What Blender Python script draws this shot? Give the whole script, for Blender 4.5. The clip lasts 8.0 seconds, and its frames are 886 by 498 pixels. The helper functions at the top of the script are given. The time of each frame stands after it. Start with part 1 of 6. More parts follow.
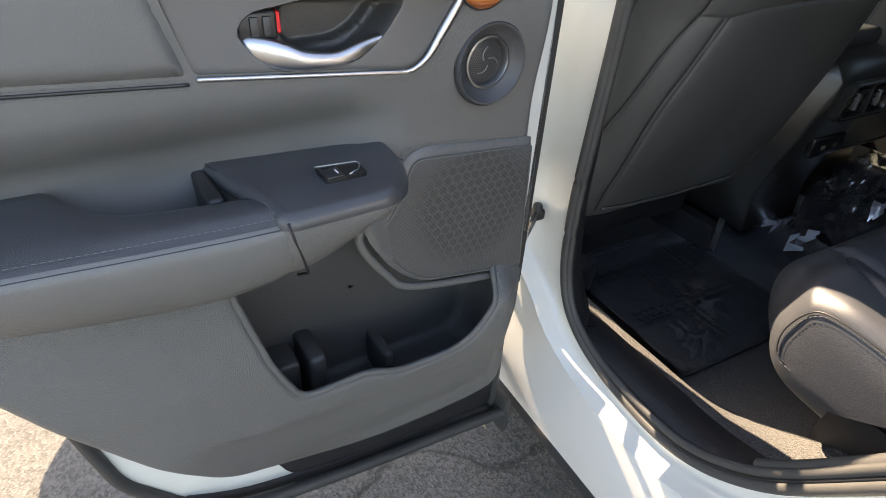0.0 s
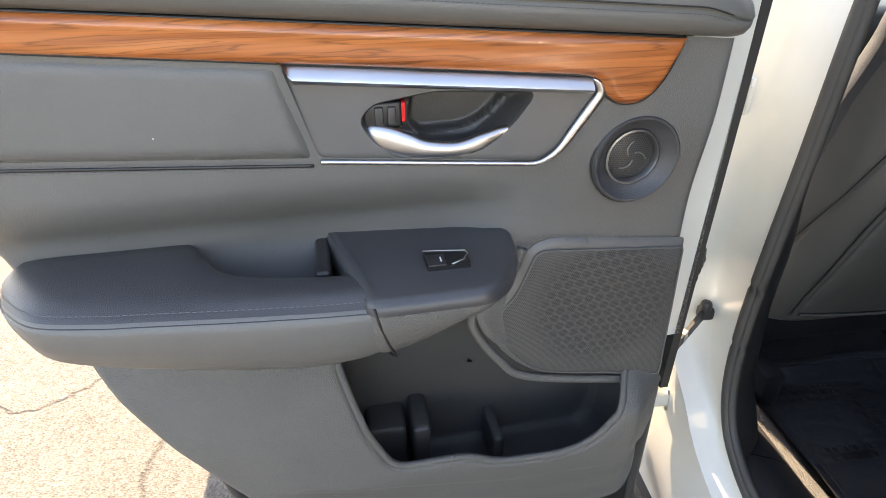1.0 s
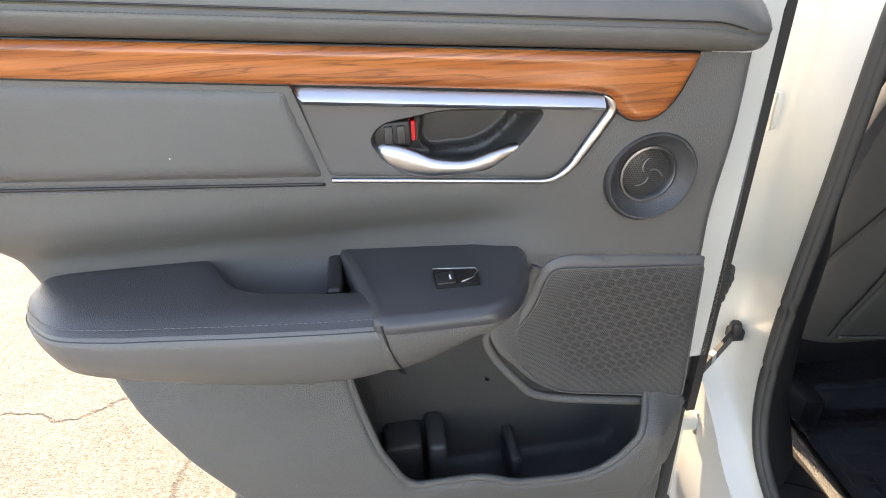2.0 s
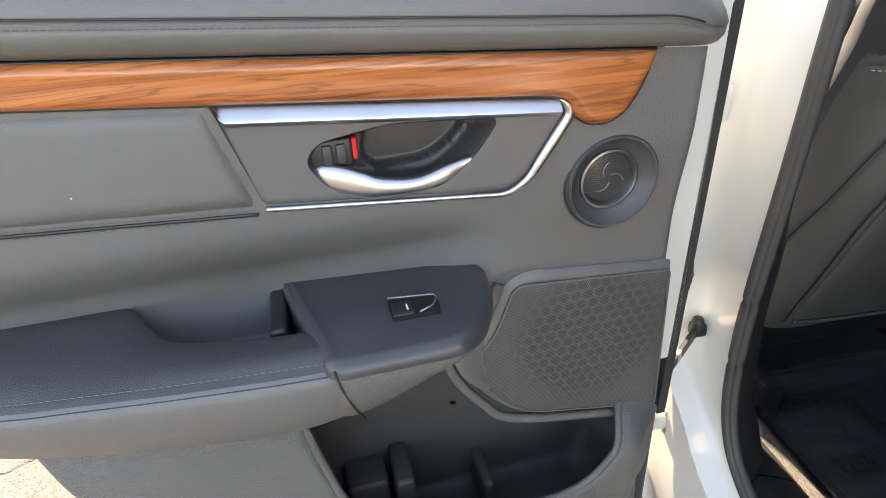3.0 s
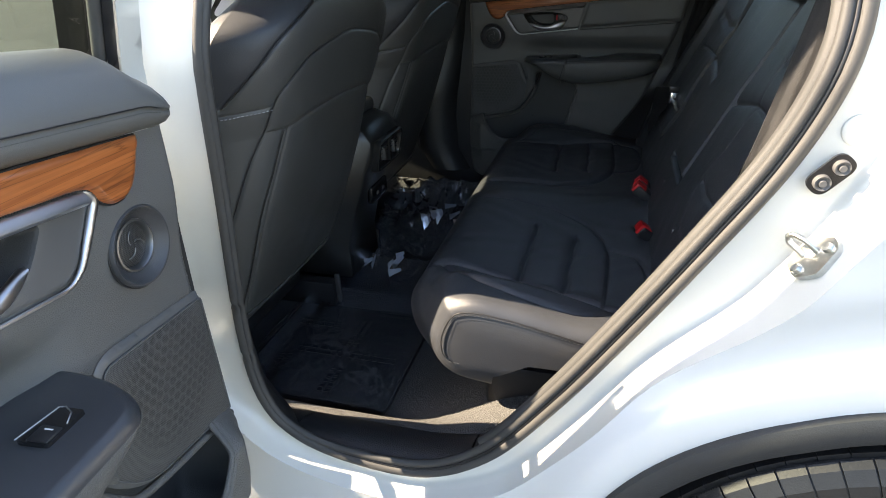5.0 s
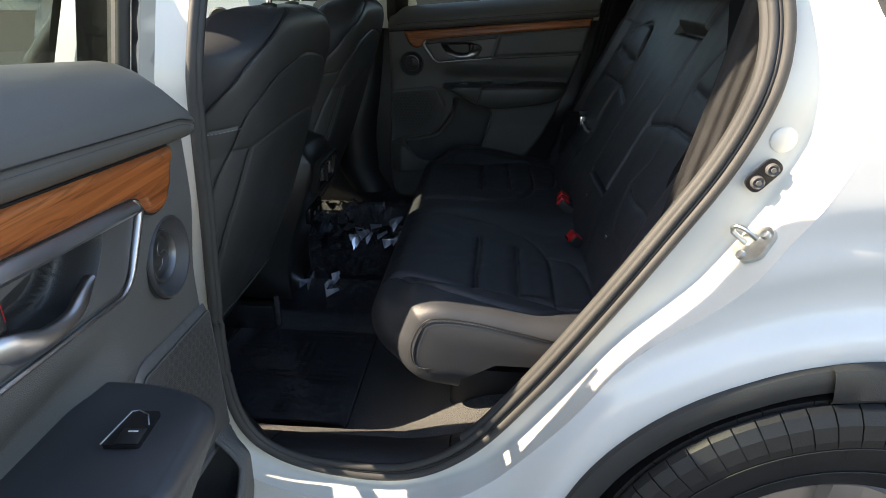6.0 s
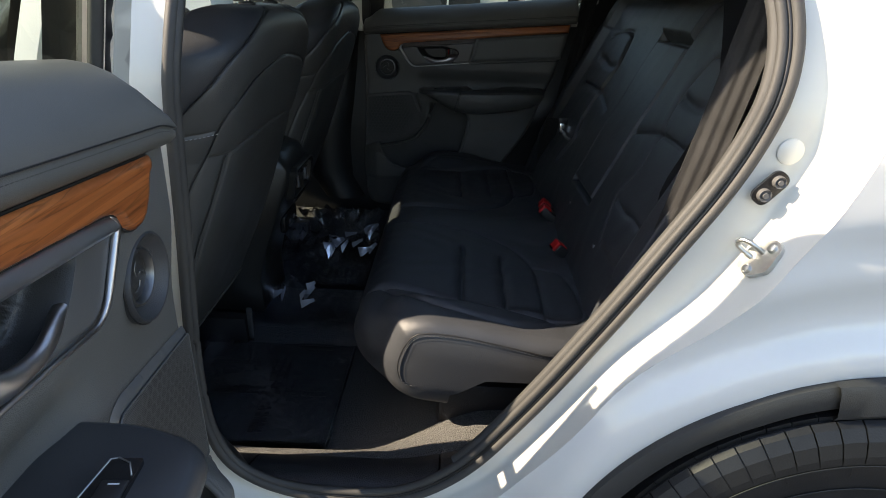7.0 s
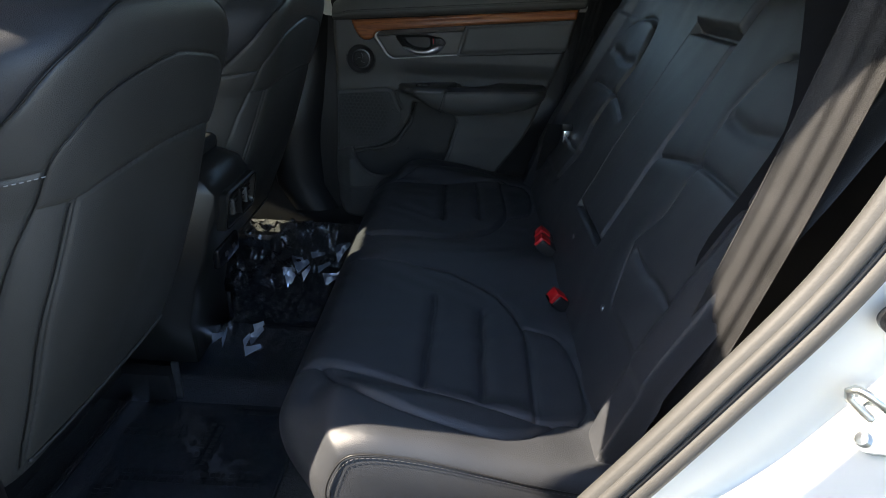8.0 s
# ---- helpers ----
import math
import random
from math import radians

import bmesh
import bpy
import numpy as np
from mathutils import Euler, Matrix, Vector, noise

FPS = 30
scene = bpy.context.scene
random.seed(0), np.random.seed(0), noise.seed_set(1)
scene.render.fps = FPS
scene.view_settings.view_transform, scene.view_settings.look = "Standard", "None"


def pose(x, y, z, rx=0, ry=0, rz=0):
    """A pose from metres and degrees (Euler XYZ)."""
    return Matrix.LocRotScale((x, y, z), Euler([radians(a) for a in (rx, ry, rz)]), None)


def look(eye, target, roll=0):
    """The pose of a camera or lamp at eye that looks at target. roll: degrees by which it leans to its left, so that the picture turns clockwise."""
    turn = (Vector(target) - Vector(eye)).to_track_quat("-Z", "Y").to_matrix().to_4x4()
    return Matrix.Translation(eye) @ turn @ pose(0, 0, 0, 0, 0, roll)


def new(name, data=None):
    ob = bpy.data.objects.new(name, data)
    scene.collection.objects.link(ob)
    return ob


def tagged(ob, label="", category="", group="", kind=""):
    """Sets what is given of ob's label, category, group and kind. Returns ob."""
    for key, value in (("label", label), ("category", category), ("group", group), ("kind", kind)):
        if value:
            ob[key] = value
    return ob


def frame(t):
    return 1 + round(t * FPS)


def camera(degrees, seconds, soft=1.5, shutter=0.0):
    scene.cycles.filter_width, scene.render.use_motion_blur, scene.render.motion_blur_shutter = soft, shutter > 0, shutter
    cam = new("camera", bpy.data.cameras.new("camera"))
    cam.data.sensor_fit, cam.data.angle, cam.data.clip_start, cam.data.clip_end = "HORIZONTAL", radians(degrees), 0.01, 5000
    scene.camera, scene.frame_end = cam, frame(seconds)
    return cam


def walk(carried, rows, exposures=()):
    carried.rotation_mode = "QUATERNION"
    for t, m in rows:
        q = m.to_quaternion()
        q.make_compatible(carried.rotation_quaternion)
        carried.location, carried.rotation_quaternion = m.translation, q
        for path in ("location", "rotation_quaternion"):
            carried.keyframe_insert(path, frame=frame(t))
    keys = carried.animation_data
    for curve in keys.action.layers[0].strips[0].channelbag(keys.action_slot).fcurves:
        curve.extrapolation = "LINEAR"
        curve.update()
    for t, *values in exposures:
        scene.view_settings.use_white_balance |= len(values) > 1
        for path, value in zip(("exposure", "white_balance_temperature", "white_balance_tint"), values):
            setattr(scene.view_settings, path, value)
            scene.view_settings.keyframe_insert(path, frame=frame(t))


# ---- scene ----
cam = camera(74.0, 8.0, soft=0.8)
PATH = [
    (0, (0.715, -0.519, 1.203), (-0.73, 0.296, 0.086), 2.8),
    (0.5, (0.689, -0.465, 1.223), (-0.934, -0.011, 0.148), 0.7),
    (1, (0.696, -0.416, 1.237), (-1.015, -0.231, 0.217), -0.7),
    (1.5, (0.699, -0.392, 1.238), (-1.049, -0.335, 0.268), -2.4),
    (3, (0.644, -0.391, 1.233), (-1.084, -0.156, 0.255), -3.8),
    (3.5, (0.556, -0.403, 1.219), (-0.957, 0.447, 0.225), -4.9),
    (4, (0.558, -0.444, 1.219), (-0.607, 0.819, 0.196), -3.1),
    (4.5, (0.632, -0.537, 1.253), (-0.167, 1.017, 0.281), -2.7),
    (5, (0.65, -0.624, 1.285), (0.148, 1.093, 0.39), -1.9),
    (6.5, (0.471, -0.73, 1.286), (0.422, 1.101, 0.481), 1.8),
    (7, (0.472, -0.674, 1.28), (0.453, 1.158, 0.478), 2.1),
    (7.5, (0.522, -0.489, 1.278), (0.486, 1.337, 0.464), 2.0),
    (8, (0.542, -0.323, 1.275), (0.502, 1.485, 0.421), 2.4),
]
walk(cam, [(t, look(eye, target, roll)) for t, eye, target, roll in PATH],
     [(0.0, 3.15, 9800, 18), (1.5, 3.45, 10700, 20), (3.5, 3.45, 10600, 20), (4.5, 3.3, 9600, 17), (5.0, 2.95, 8700, 14), (6.5, 2.1, 8500, 13), (7.0, 2.05, 8400, 13), (7.5, 2.15, 8100, 13), (8.0, 2.75, 7700, 12)])

# ---- light ----
SUN_EL, SUN_AZ = 38.0, 7.6   # height above the horizon; degrees by which the rays turn inwards from straight rearwards
ray = Vector((math.cos(radians(SUN_EL)) * math.cos(radians(SUN_AZ)), math.cos(radians(SUN_EL)) * math.sin(radians(SUN_AZ)), -math.sin(radians(SUN_EL))))
world = bpy.data.worlds.new("world")
world.use_nodes = True
scene.world = world
_n = world.node_tree.nodes
sky = _n.new("ShaderNodeTexSky")
sky.sky_type, sky.sun_disc = "NISHITA", False
sky.ozone_density = 4.5
sky.sun_elevation = radians(SUN_EL)
sky.sun_rotation = math.atan2(-ray.x, -ray.y)
world.node_tree.links.new(sky.outputs[0], _n["Background"].inputs[0])
_n["Background"].inputs[1].default_value = 0.125
sun = new("sun", bpy.data.lights.new("sun", "SUN"))
sun.data.energy, sun.data.angle, sun.data.color = 3.3, radians(0.53), (1.0, 0.95, 0.87)
sun.matrix_world = look(Vector((0, 0, 6)) - ray * 3, Vector((0, 0, 6)))

# ---- materials ----


def mat(name, color, rough=0.5, metal=0.0, vary=0.0, vscale=6.0, bump=0.0, bscale=300.0, coat=0.0, kind="noise", spec=0.5, rvary=0.0, depth=0.001, specks=0.0):
    """Principled material with colour variation at a large scale and grain in the bump at a small one."""
    m = bpy.data.materials.new(name)
    m.use_nodes = True
    nt = m.node_tree
    b = nt.nodes["Principled BSDF"]
    b.inputs["Base Color"].default_value = (*color, 1)
    b.inputs["Roughness"].default_value = rough
    b.inputs["Metallic"].default_value = metal
    b.inputs["Specular IOR Level"].default_value = spec
    b.inputs["Coat Weight"].default_value = coat
    b.inputs["Coat Roughness"].default_value = 0.03
    geo = nt.nodes.new("ShaderNodeNewGeometry")
    if vary or rvary:
        t = nt.nodes.new("ShaderNodeTexNoise")
        t.inputs["Scale"].default_value = vscale
        t.inputs["Detail"].default_value = 5
        nt.links.new(geo.outputs["Position"], t.inputs["Vector"])
        if vary:
            r = nt.nodes.new("ShaderNodeMapRange")
            r.inputs["From Min"].default_value, r.inputs["From Max"].default_value = 0.3, 0.7
            r.inputs["To Min"].default_value, r.inputs["To Max"].default_value = 1 - vary, 1 + vary
            nt.links.new(t.outputs["Fac"], r.inputs["Value"])
            mix = nt.nodes.new("ShaderNodeVectorMath")
            mix.operation = "SCALE"
            mix.inputs[0].default_value = color
            nt.links.new(r.outputs[0], mix.inputs["Scale"])
            nt.links.new(mix.outputs[0], b.inputs["Base Color"])
        if rvary:
            r = nt.nodes.new("ShaderNodeMapRange")
            r.inputs["From Min"].default_value, r.inputs["From Max"].default_value = 0.3, 0.7
            r.inputs["To Min"].default_value, r.inputs["To Max"].default_value = rough - rvary, rough + rvary
            nt.links.new(t.outputs["Fac"], r.inputs["Value"])
            nt.links.new(r.outputs[0], b.inputs["Roughness"])
    if specks:
        # rare grains of pale dust
        v = nt.nodes.new("ShaderNodeTexVoronoi")
        v.inputs["Scale"].default_value = specks
        nt.links.new(geo.outputs["Position"], v.inputs["Vector"])
        sc = nt.nodes.new("ShaderNodeSeparateColor")
        nt.links.new(v.outputs["Color"], sc.inputs[0])
        size = nt.nodes.new("ShaderNodeMapRange")
        size.inputs["From Min"].default_value, size.inputs["From Max"].default_value = 0.75, 1.0
        size.inputs["To Max"].default_value = 0.035
        nt.links.new(sc.outputs[0], size.inputs["Value"])
        lt = nt.nodes.new("ShaderNodeMath")
        lt.operation = "LESS_THAN"
        nt.links.new(v.outputs["Distance"], lt.inputs[0])
        nt.links.new(size.outputs[0], lt.inputs[1])
        mx = nt.nodes.new("ShaderNodeMix")
        mx.data_type = "RGBA"
        nt.links.new(lt.outputs[0], mx.inputs["Factor"])
        if b.inputs["Base Color"].links:
            nt.links.new(b.inputs["Base Color"].links[0].from_socket, mx.inputs["A"])
        else:
            mx.inputs["A"].default_value = (*color, 1)
        mx.inputs["B"].default_value = (0.5, 0.5, 0.48, 1)
        nt.links.new(mx.outputs["Result"], b.inputs["Base Color"])
    if bump:
        bp = nt.nodes.new("ShaderNodeBump")
        bp.inputs["Strength"].default_value = bump
        bp.inputs["Distance"].default_value = depth
        if kind == "leather":
            t = nt.nodes.new("ShaderNodeTexVoronoi")
            t.feature = "F1"
            out = t.outputs["Distance"]
        else:
            t = nt.nodes.new("ShaderNodeTexNoise")
            t.inputs["Detail"].default_value = 3
            out = t.outputs["Fac"]
        t.inputs["Scale"].default_value = bscale
        nt.links.new(geo.outputs["Position"], t.inputs["Vector"])
        nt.links.new(out, bp.inputs["Height"])
        nt.links.new(bp.outputs[0], b.inputs["Normal"])
    return m


def ramp_mat(name, stops, rough, vec_scale, scale, detail=6, distortion=0.0, bump=0.3, wave=False, coat=0.0):
    """Material whose colour runs through stops by a stretched noise or wave, in the thing's own coordinates."""
    m = bpy.data.materials.new(name)
    m.use_nodes = True
    nt = m.node_tree
    b = nt.nodes["Principled BSDF"]
    tc = nt.nodes.new("ShaderNodeTexCoord")
    mp = nt.nodes.new("ShaderNodeMapping")
    mp.inputs["Scale"].default_value = vec_scale
    nt.links.new(tc.outputs["Object"], mp.inputs["Vector"])
    if wave:
        t = nt.nodes.new("ShaderNodeTexWave")
        t.bands_direction = "Z"
        t.inputs["Distortion"].default_value = distortion
        t.inputs["Detail"].default_value = detail
        t.inputs["Detail Scale"].default_value = 1.2
    else:
        t = nt.nodes.new("ShaderNodeTexNoise")
        t.inputs["Detail"].default_value = detail
        t.inputs["Distortion"].default_value = distortion
    t.inputs["Scale"].default_value = scale
    nt.links.new(mp.outputs[0], t.inputs["Vector"])
    cr = nt.nodes.new("ShaderNodeValToRGB")
    while len(cr.color_ramp.elements) < len(stops):
        cr.color_ramp.elements.new(0.5)
    for e, (p, c) in zip(cr.color_ramp.elements, stops):
        e.position, e.color = p, (*c, 1)
    nt.links.new(t.outputs["Fac"], cr.inputs[0])
    nt.links.new(cr.outputs[0], b.inputs["Base Color"])
    b.inputs["Roughness"].default_value = rough
    b.inputs["Coat Weight"].default_value = coat
    b.inputs["Coat Roughness"].default_value = 0.12
    if bump:
        bp = nt.nodes.new("ShaderNodeBump")
        bp.inputs["Strength"].default_value = bump
        bp.inputs["Distance"].default_value = 0.001
        nt.links.new(t.outputs["Fac"], bp.inputs["Height"])
        nt.links.new(bp.outputs[0], b.inputs["Normal"])
    return m


LEATHER = mat("grey_leather", (0.108, 0.108, 0.104), 0.42, vary=0.10, vscale=5, bump=0.28, bscale=1000, kind="leather", rvary=0.06, specks=45)
ROLL = mat("grained_vinyl", (0.115, 0.115, 0.109), 0.45, vary=0.08, vscale=7, bump=0.16, bscale=1000, kind="leather", rvary=0.05)
PLASTIC = mat("grained_plastic", (0.105, 0.104, 0.099), 0.46, vary=0.08, vscale=4, bump=0.85, bscale=800, kind="leather", rvary=0.06, specks=40)
SMOOTH = mat("smooth_grey_plastic", (0.098, 0.098, 0.097), 0.38, vary=0.08, vscale=9, bump=0.1, bscale=900, rvary=0.05)
PAD = mat("armrest_leather", (0.046, 0.047, 0.050), 0.38, vary=0.08, vscale=8, bump=0.3, bscale=1100, kind="leather", rvary=0.05, specks=42)
BLACK = mat("black_plastic", (0.018, 0.018, 0.019), 0.4, vary=0.15, vscale=10, bump=0.15, bscale=800)
GLOSSBLACK = mat("satin_black_plastic", (0.012, 0.012, 0.013), 0.25, vary=0.1, vscale=10)
RUBBER = mat("black_rubber", (0.035, 0.035, 0.034), 0.55, vary=0.15, vscale=12, bump=0.2, bscale=400)
SATIN = mat("satin_silver_paint", (0.47, 0.47, 0.48), 0.33, metal=1.0, vary=0.05, vscale=15, rvary=0.05)
CHROME = mat("chrome", (0.75, 0.76, 0.78), 0.1, metal=1.0)
ZINC = mat("zinc_plated_steel", (0.62, 0.63, 0.6), 0.3, metal=1.0, vary=0.2, vscale=60, bump=0.2, bscale=200)
WHITE = mat("pearl_white_paint", (0.70, 0.70, 0.68), 0.30, vary=0.025, vscale=3, coat=1.0, spec=0.5)
JAMB = mat("jamb_white_paint", (0.66, 0.66, 0.61), 0.35, vary=0.04, vscale=9, coat=0.7)
RED = mat("red_plastic", (0.75, 0.015, 0.02), 0.35, vary=0.08, vscale=30)
SEAT = mat("black_seat_leather", (0.044, 0.047, 0.053), 0.41, vary=0.10, vscale=6, bump=0.3, bscale=900, kind="leather", rvary=0.05)
SEATBACK = mat("seatback_vinyl", (0.080, 0.080, 0.077), 0.34, vary=0.10, vscale=5, bump=0.3, bscale=800, kind="leather", rvary=0.06)
CARPET = mat("dark_carpet", (0.088, 0.086, 0.082), 0.95, vary=0.7, vscale=380, bump=1.0, bscale=420, depth=0.004)
THREAD = mat("grey_thread", (0.11, 0.11, 0.11), 0.8, vary=0.1, vscale=80)
PALE_THREAD = mat("pale_thread", (0.42, 0.42, 0.44), 0.7, vary=0.1, vscale=80)
TYRE = mat("tyre_rubber", (0.008, 0.008, 0.009), 0.55, vary=0.25, vscale=14, bump=0.3, bscale=350)
SEAL = mat("grey_seal_rubber", (0.046, 0.045, 0.043), 0.6, vary=0.12, vscale=12, bump=0.2, bscale=400)
SILL = mat("sill_plastic", (0.020, 0.020, 0.022), 0.5, vary=0.12, vscale=8, bump=0.6, bscale=600, kind="leather")
CLAD = mat("wheel_arch_plastic", (0.030, 0.030, 0.030), 0.6, vary=0.12, vscale=6, bump=0.5, bscale=500)
HEADLINER = mat("headliner_cloth", (0.35, 0.34, 0.32), 0.9, vary=0.05, vscale=20)
WOOD = ramp_mat("walnut_trim", [(0.25, (0.17, 0.045, 0.015)), (0.40, (0.34, 0.092, 0.027)), (0.54, (0.48, 0.142, 0.042)), (0.75, (0.56, 0.190, 0.062))], 0.30, (1.5, 8, 34), 2.2, detail=3.5, distortion=0.5, bump=0.1, coat=0.35)


def wood_grain():
    """Fine dark pores laid over the broad figure of the walnut."""
    nt = WOOD.node_tree
    b = nt.nodes["Principled BSDF"]
    tc = nt.nodes.new("ShaderNodeTexCoord")
    mp = nt.nodes.new("ShaderNodeMapping")
    mp.inputs["Scale"].default_value = (14, 40, 420)
    t = nt.nodes.new("ShaderNodeTexNoise")
    t.inputs["Scale"].default_value, t.inputs["Detail"].default_value, t.inputs["Distortion"].default_value = 1.0, 4, 0.3
    r = nt.nodes.new("ShaderNodeMapRange")
    r.inputs["From Min"].default_value, r.inputs["From Max"].default_value = 0.34, 0.55
    r.inputs["To Min"].default_value = 0.85
    nt.links.new(tc.outputs["Object"], mp.inputs["Vector"])
    nt.links.new(mp.outputs[0], t.inputs["Vector"])
    nt.links.new(t.outputs["Fac"], r.inputs["Value"])
    v = nt.nodes.new("ShaderNodeVectorMath")
    v.operation = "SCALE"
    nt.links.new(b.inputs["Base Color"].links[0].from_socket, v.inputs[0])
    nt.links.new(r.outputs[0], v.inputs["Scale"])
    # dark growth lines along the contours of the broad figure
    fig = next(n for n in nt.nodes if n.type == "VALTORGB").inputs[0].links[0].from_socket
    mul = nt.nodes.new("ShaderNodeMath")
    mul.operation, mul.inputs[1].default_value = "PINGPONG", 0.060
    nt.links.new(fig, mul.inputs[0])
    line = nt.nodes.new("ShaderNodeMapRange")
    line.inputs["From Min"].default_value, line.inputs["From Max"].default_value = 0.0, 0.018
    line.inputs["To Min"].default_value = 0.55
    nt.links.new(mul.outputs[0], line.inputs["Value"])
    w = nt.nodes.new("ShaderNodeVectorMath")
    w.operation = "SCALE"
    nt.links.new(v.outputs[0], w.inputs[0])
    nt.links.new(line.outputs[0], w.inputs["Scale"])
    nt.links.new(w.outputs[0], b.inputs["Base Color"])


wood_grain()


def glass_mat(name, tint, rough=0.0, ior=1.5):
    m = bpy.data.materials.new(name)
    m.use_nodes = True
    nt = m.node_tree
    out = nt.nodes["Material Output"]
    nt.nodes.remove(nt.nodes["Principled BSDF"])
    tr = nt.nodes.new("ShaderNodeBsdfTransparent")
    tr.inputs[0].default_value = (*tint, 1)
    gl = nt.nodes.new("ShaderNodeBsdfGlossy")
    gl.inputs["Roughness"].default_value = rough
    fr = nt.nodes.new("ShaderNodeFresnel")
    fr.inputs[0].default_value = ior
    mx = nt.nodes.new("ShaderNodeMixShader")
    nt.links.new(fr.outputs[0], mx.inputs[0])
    nt.links.new(tr.outputs[0], mx.inputs[1])
    nt.links.new(gl.outputs[0], mx.inputs[2])
    nt.links.new(mx.outputs[0], out.inputs[0])
    return m


GLASS = glass_mat("tinted_glass", (0.62, 0.68, 0.64))
PRIVACY = glass_mat("privacy_glass", (0.46, 0.52, 0.48))
FILM = glass_mat("clear_plastic_film", (0.86, 0.88, 0.92), 0.03, 2.1)
# faint grey-blue diffuse share painted in for the sky's sheen on the film
_sheen = FILM.node_tree.nodes.new("ShaderNodeBsdfDiffuse")
_sheen.inputs[0].default_value = (0.32, 0.34, 0.39, 1)
_mm = FILM.node_tree.nodes.new("ShaderNodeMixShader")
_mm.inputs[0].default_value = 0.10
_src = FILM.node_tree.nodes["Material Output"].inputs[0].links[0].from_socket
FILM.node_tree.links.new(_src, _mm.inputs[1])
FILM.node_tree.links.new(_sheen.outputs[0], _mm.inputs[2])
FILM.node_tree.links.new(_mm.outputs[0], FILM.node_tree.nodes["Material Output"].inputs[0])

# ---- mesh helpers ----


def thing(name, m=None, label="", category="", group="", kind=""):
    ob = new(name)
    ob.empty_display_size = 0.05
    ob.matrix_world = m or Matrix()
    return tagged(ob, label, category, group, kind)


def mesh_of(verts, faces, smooth=True, name="mesh"):
    me = bpy.data.meshes.new(name)
    me.from_pydata([tuple(float(c) for c in v) for v in verts], [], [tuple(int(i) for i in f) for f in faces])
    if smooth:
        me.shade_smooth()
    me.update()
    return me


def sharp(me, degrees=40):
    me.set_sharp_from_angle(angle=radians(degrees))
    return me


def part(name, me, material, parent, label=""):
    """Link one mesh (or bmesh) as a part of its thing, in the thing's own coordinates."""
    if isinstance(me, bmesh.types.BMesh):
        data = bpy.data.meshes.new(name)
        me.to_mesh(data)
        me.free()
        data.shade_smooth()
        data.set_sharp_from_angle(angle=radians(40))
        me = data
    ob = new(name, me)
    me.name = name
    if not me.materials:
        me.materials.append(material)
    ob.parent = parent
    return tagged(ob, label)


def solo(name, me, material, label="", category="", group="", kind=""):
    ob = part(name, me, material, None)
    return tagged(ob, label, category, group, kind)


def catmull(pts, step=0.004, closed=True):
    """Evenly spaced points on a smooth curve through the given ones."""
    p = np.array(pts, float)
    n = len(p)
    out = []
    for i in range(n if closed else n - 1):
        if closed:
            a, b, c, d = p[(i - 1) % n], p[i], p[(i + 1) % n], p[(i + 2) % n]
        else:
            a, b, c, d = p[max(i - 1, 0)], p[i], p[i + 1], p[min(i + 2, n - 1)]
        k = max(int(np.linalg.norm(c - b) / step), 1)
        for t in np.arange(k) / k:
            out.append(0.5 * (2 * b + (c - a) * t + (2 * a - 5 * b + 4 * c - d) * t * t + (3 * b - a - 3 * c + d) * t ** 3))
    if not closed:
        out.append(p[-1])
    return np.array(out)


def rounded(pts, r, step=0.004):
    """A closed outline with its corners rounded by r (or by one r for each corner)."""
    p = np.array(pts, float)
    n = len(p)
    rs = r if isinstance(r, (list, tuple)) else [r] * n
    out = []
    for i in range(n):
        a, b, c = p[i - 1], p[i], p[(i + 1) % n]
        va, vc = a - b, c - b
        la, lc = np.linalg.norm(va), np.linalg.norm(vc)
        k = min(rs[i], la * 0.48, lc * 0.48)
        s, e = b + va / la * k, b + vc / lc * k
        m = max(int(2 * k / step), 3)
        for t in np.linspace(0, 1, m):
            out.append((1 - t) ** 2 * s + 2 * t * (1 - t) * b + t * t * e)
    res = []
    for i in range(len(out)):
        a, b = out[i], out[(i + 1) % len(out)]
        k = max(int(np.linalg.norm(b - a) / step), 1)
        for t in np.arange(k) / k:
            res.append(a + (b - a) * t)
    return np.array(res)


def inside(poly, q):
    """Which points lie within a closed outline."""
    x, y = q[:, 0], q[:, 1]
    res = np.zeros(len(q), bool)
    x0, y0 = poly[:, 0], poly[:, 1]
    x1, y1 = np.roll(x0, -1), np.roll(y0, -1)
    for a, b, c, d in zip(x0, y0, x1, y1):
        if b == d:
            continue
        hit = ((b > y) != (d > y)) & (x < (c - a) * (y - b) / (d - b) + a)
        res ^= hit
    return res


def sdist(poly, q):
    """Signed distance to a closed outline, negative within it."""
    best = np.full(len(q), 1e9)
    a = poly
    b = np.roll(poly, -1, axis=0)
    for s, e in zip(a, b):
        v = e - s
        w = q - s
        l2 = max(float(v @ v), 1e-12)
        t = np.clip((w @ v) / l2, 0, 1)
        best = np.minimum(best, np.hypot(*(w - t[:, None] * v).T))
    return np.where(inside(poly, q), -best, best)


def smooth01(x):
    x = np.clip(x, 0, 1)
    return x * x * (3 - 2 * x)


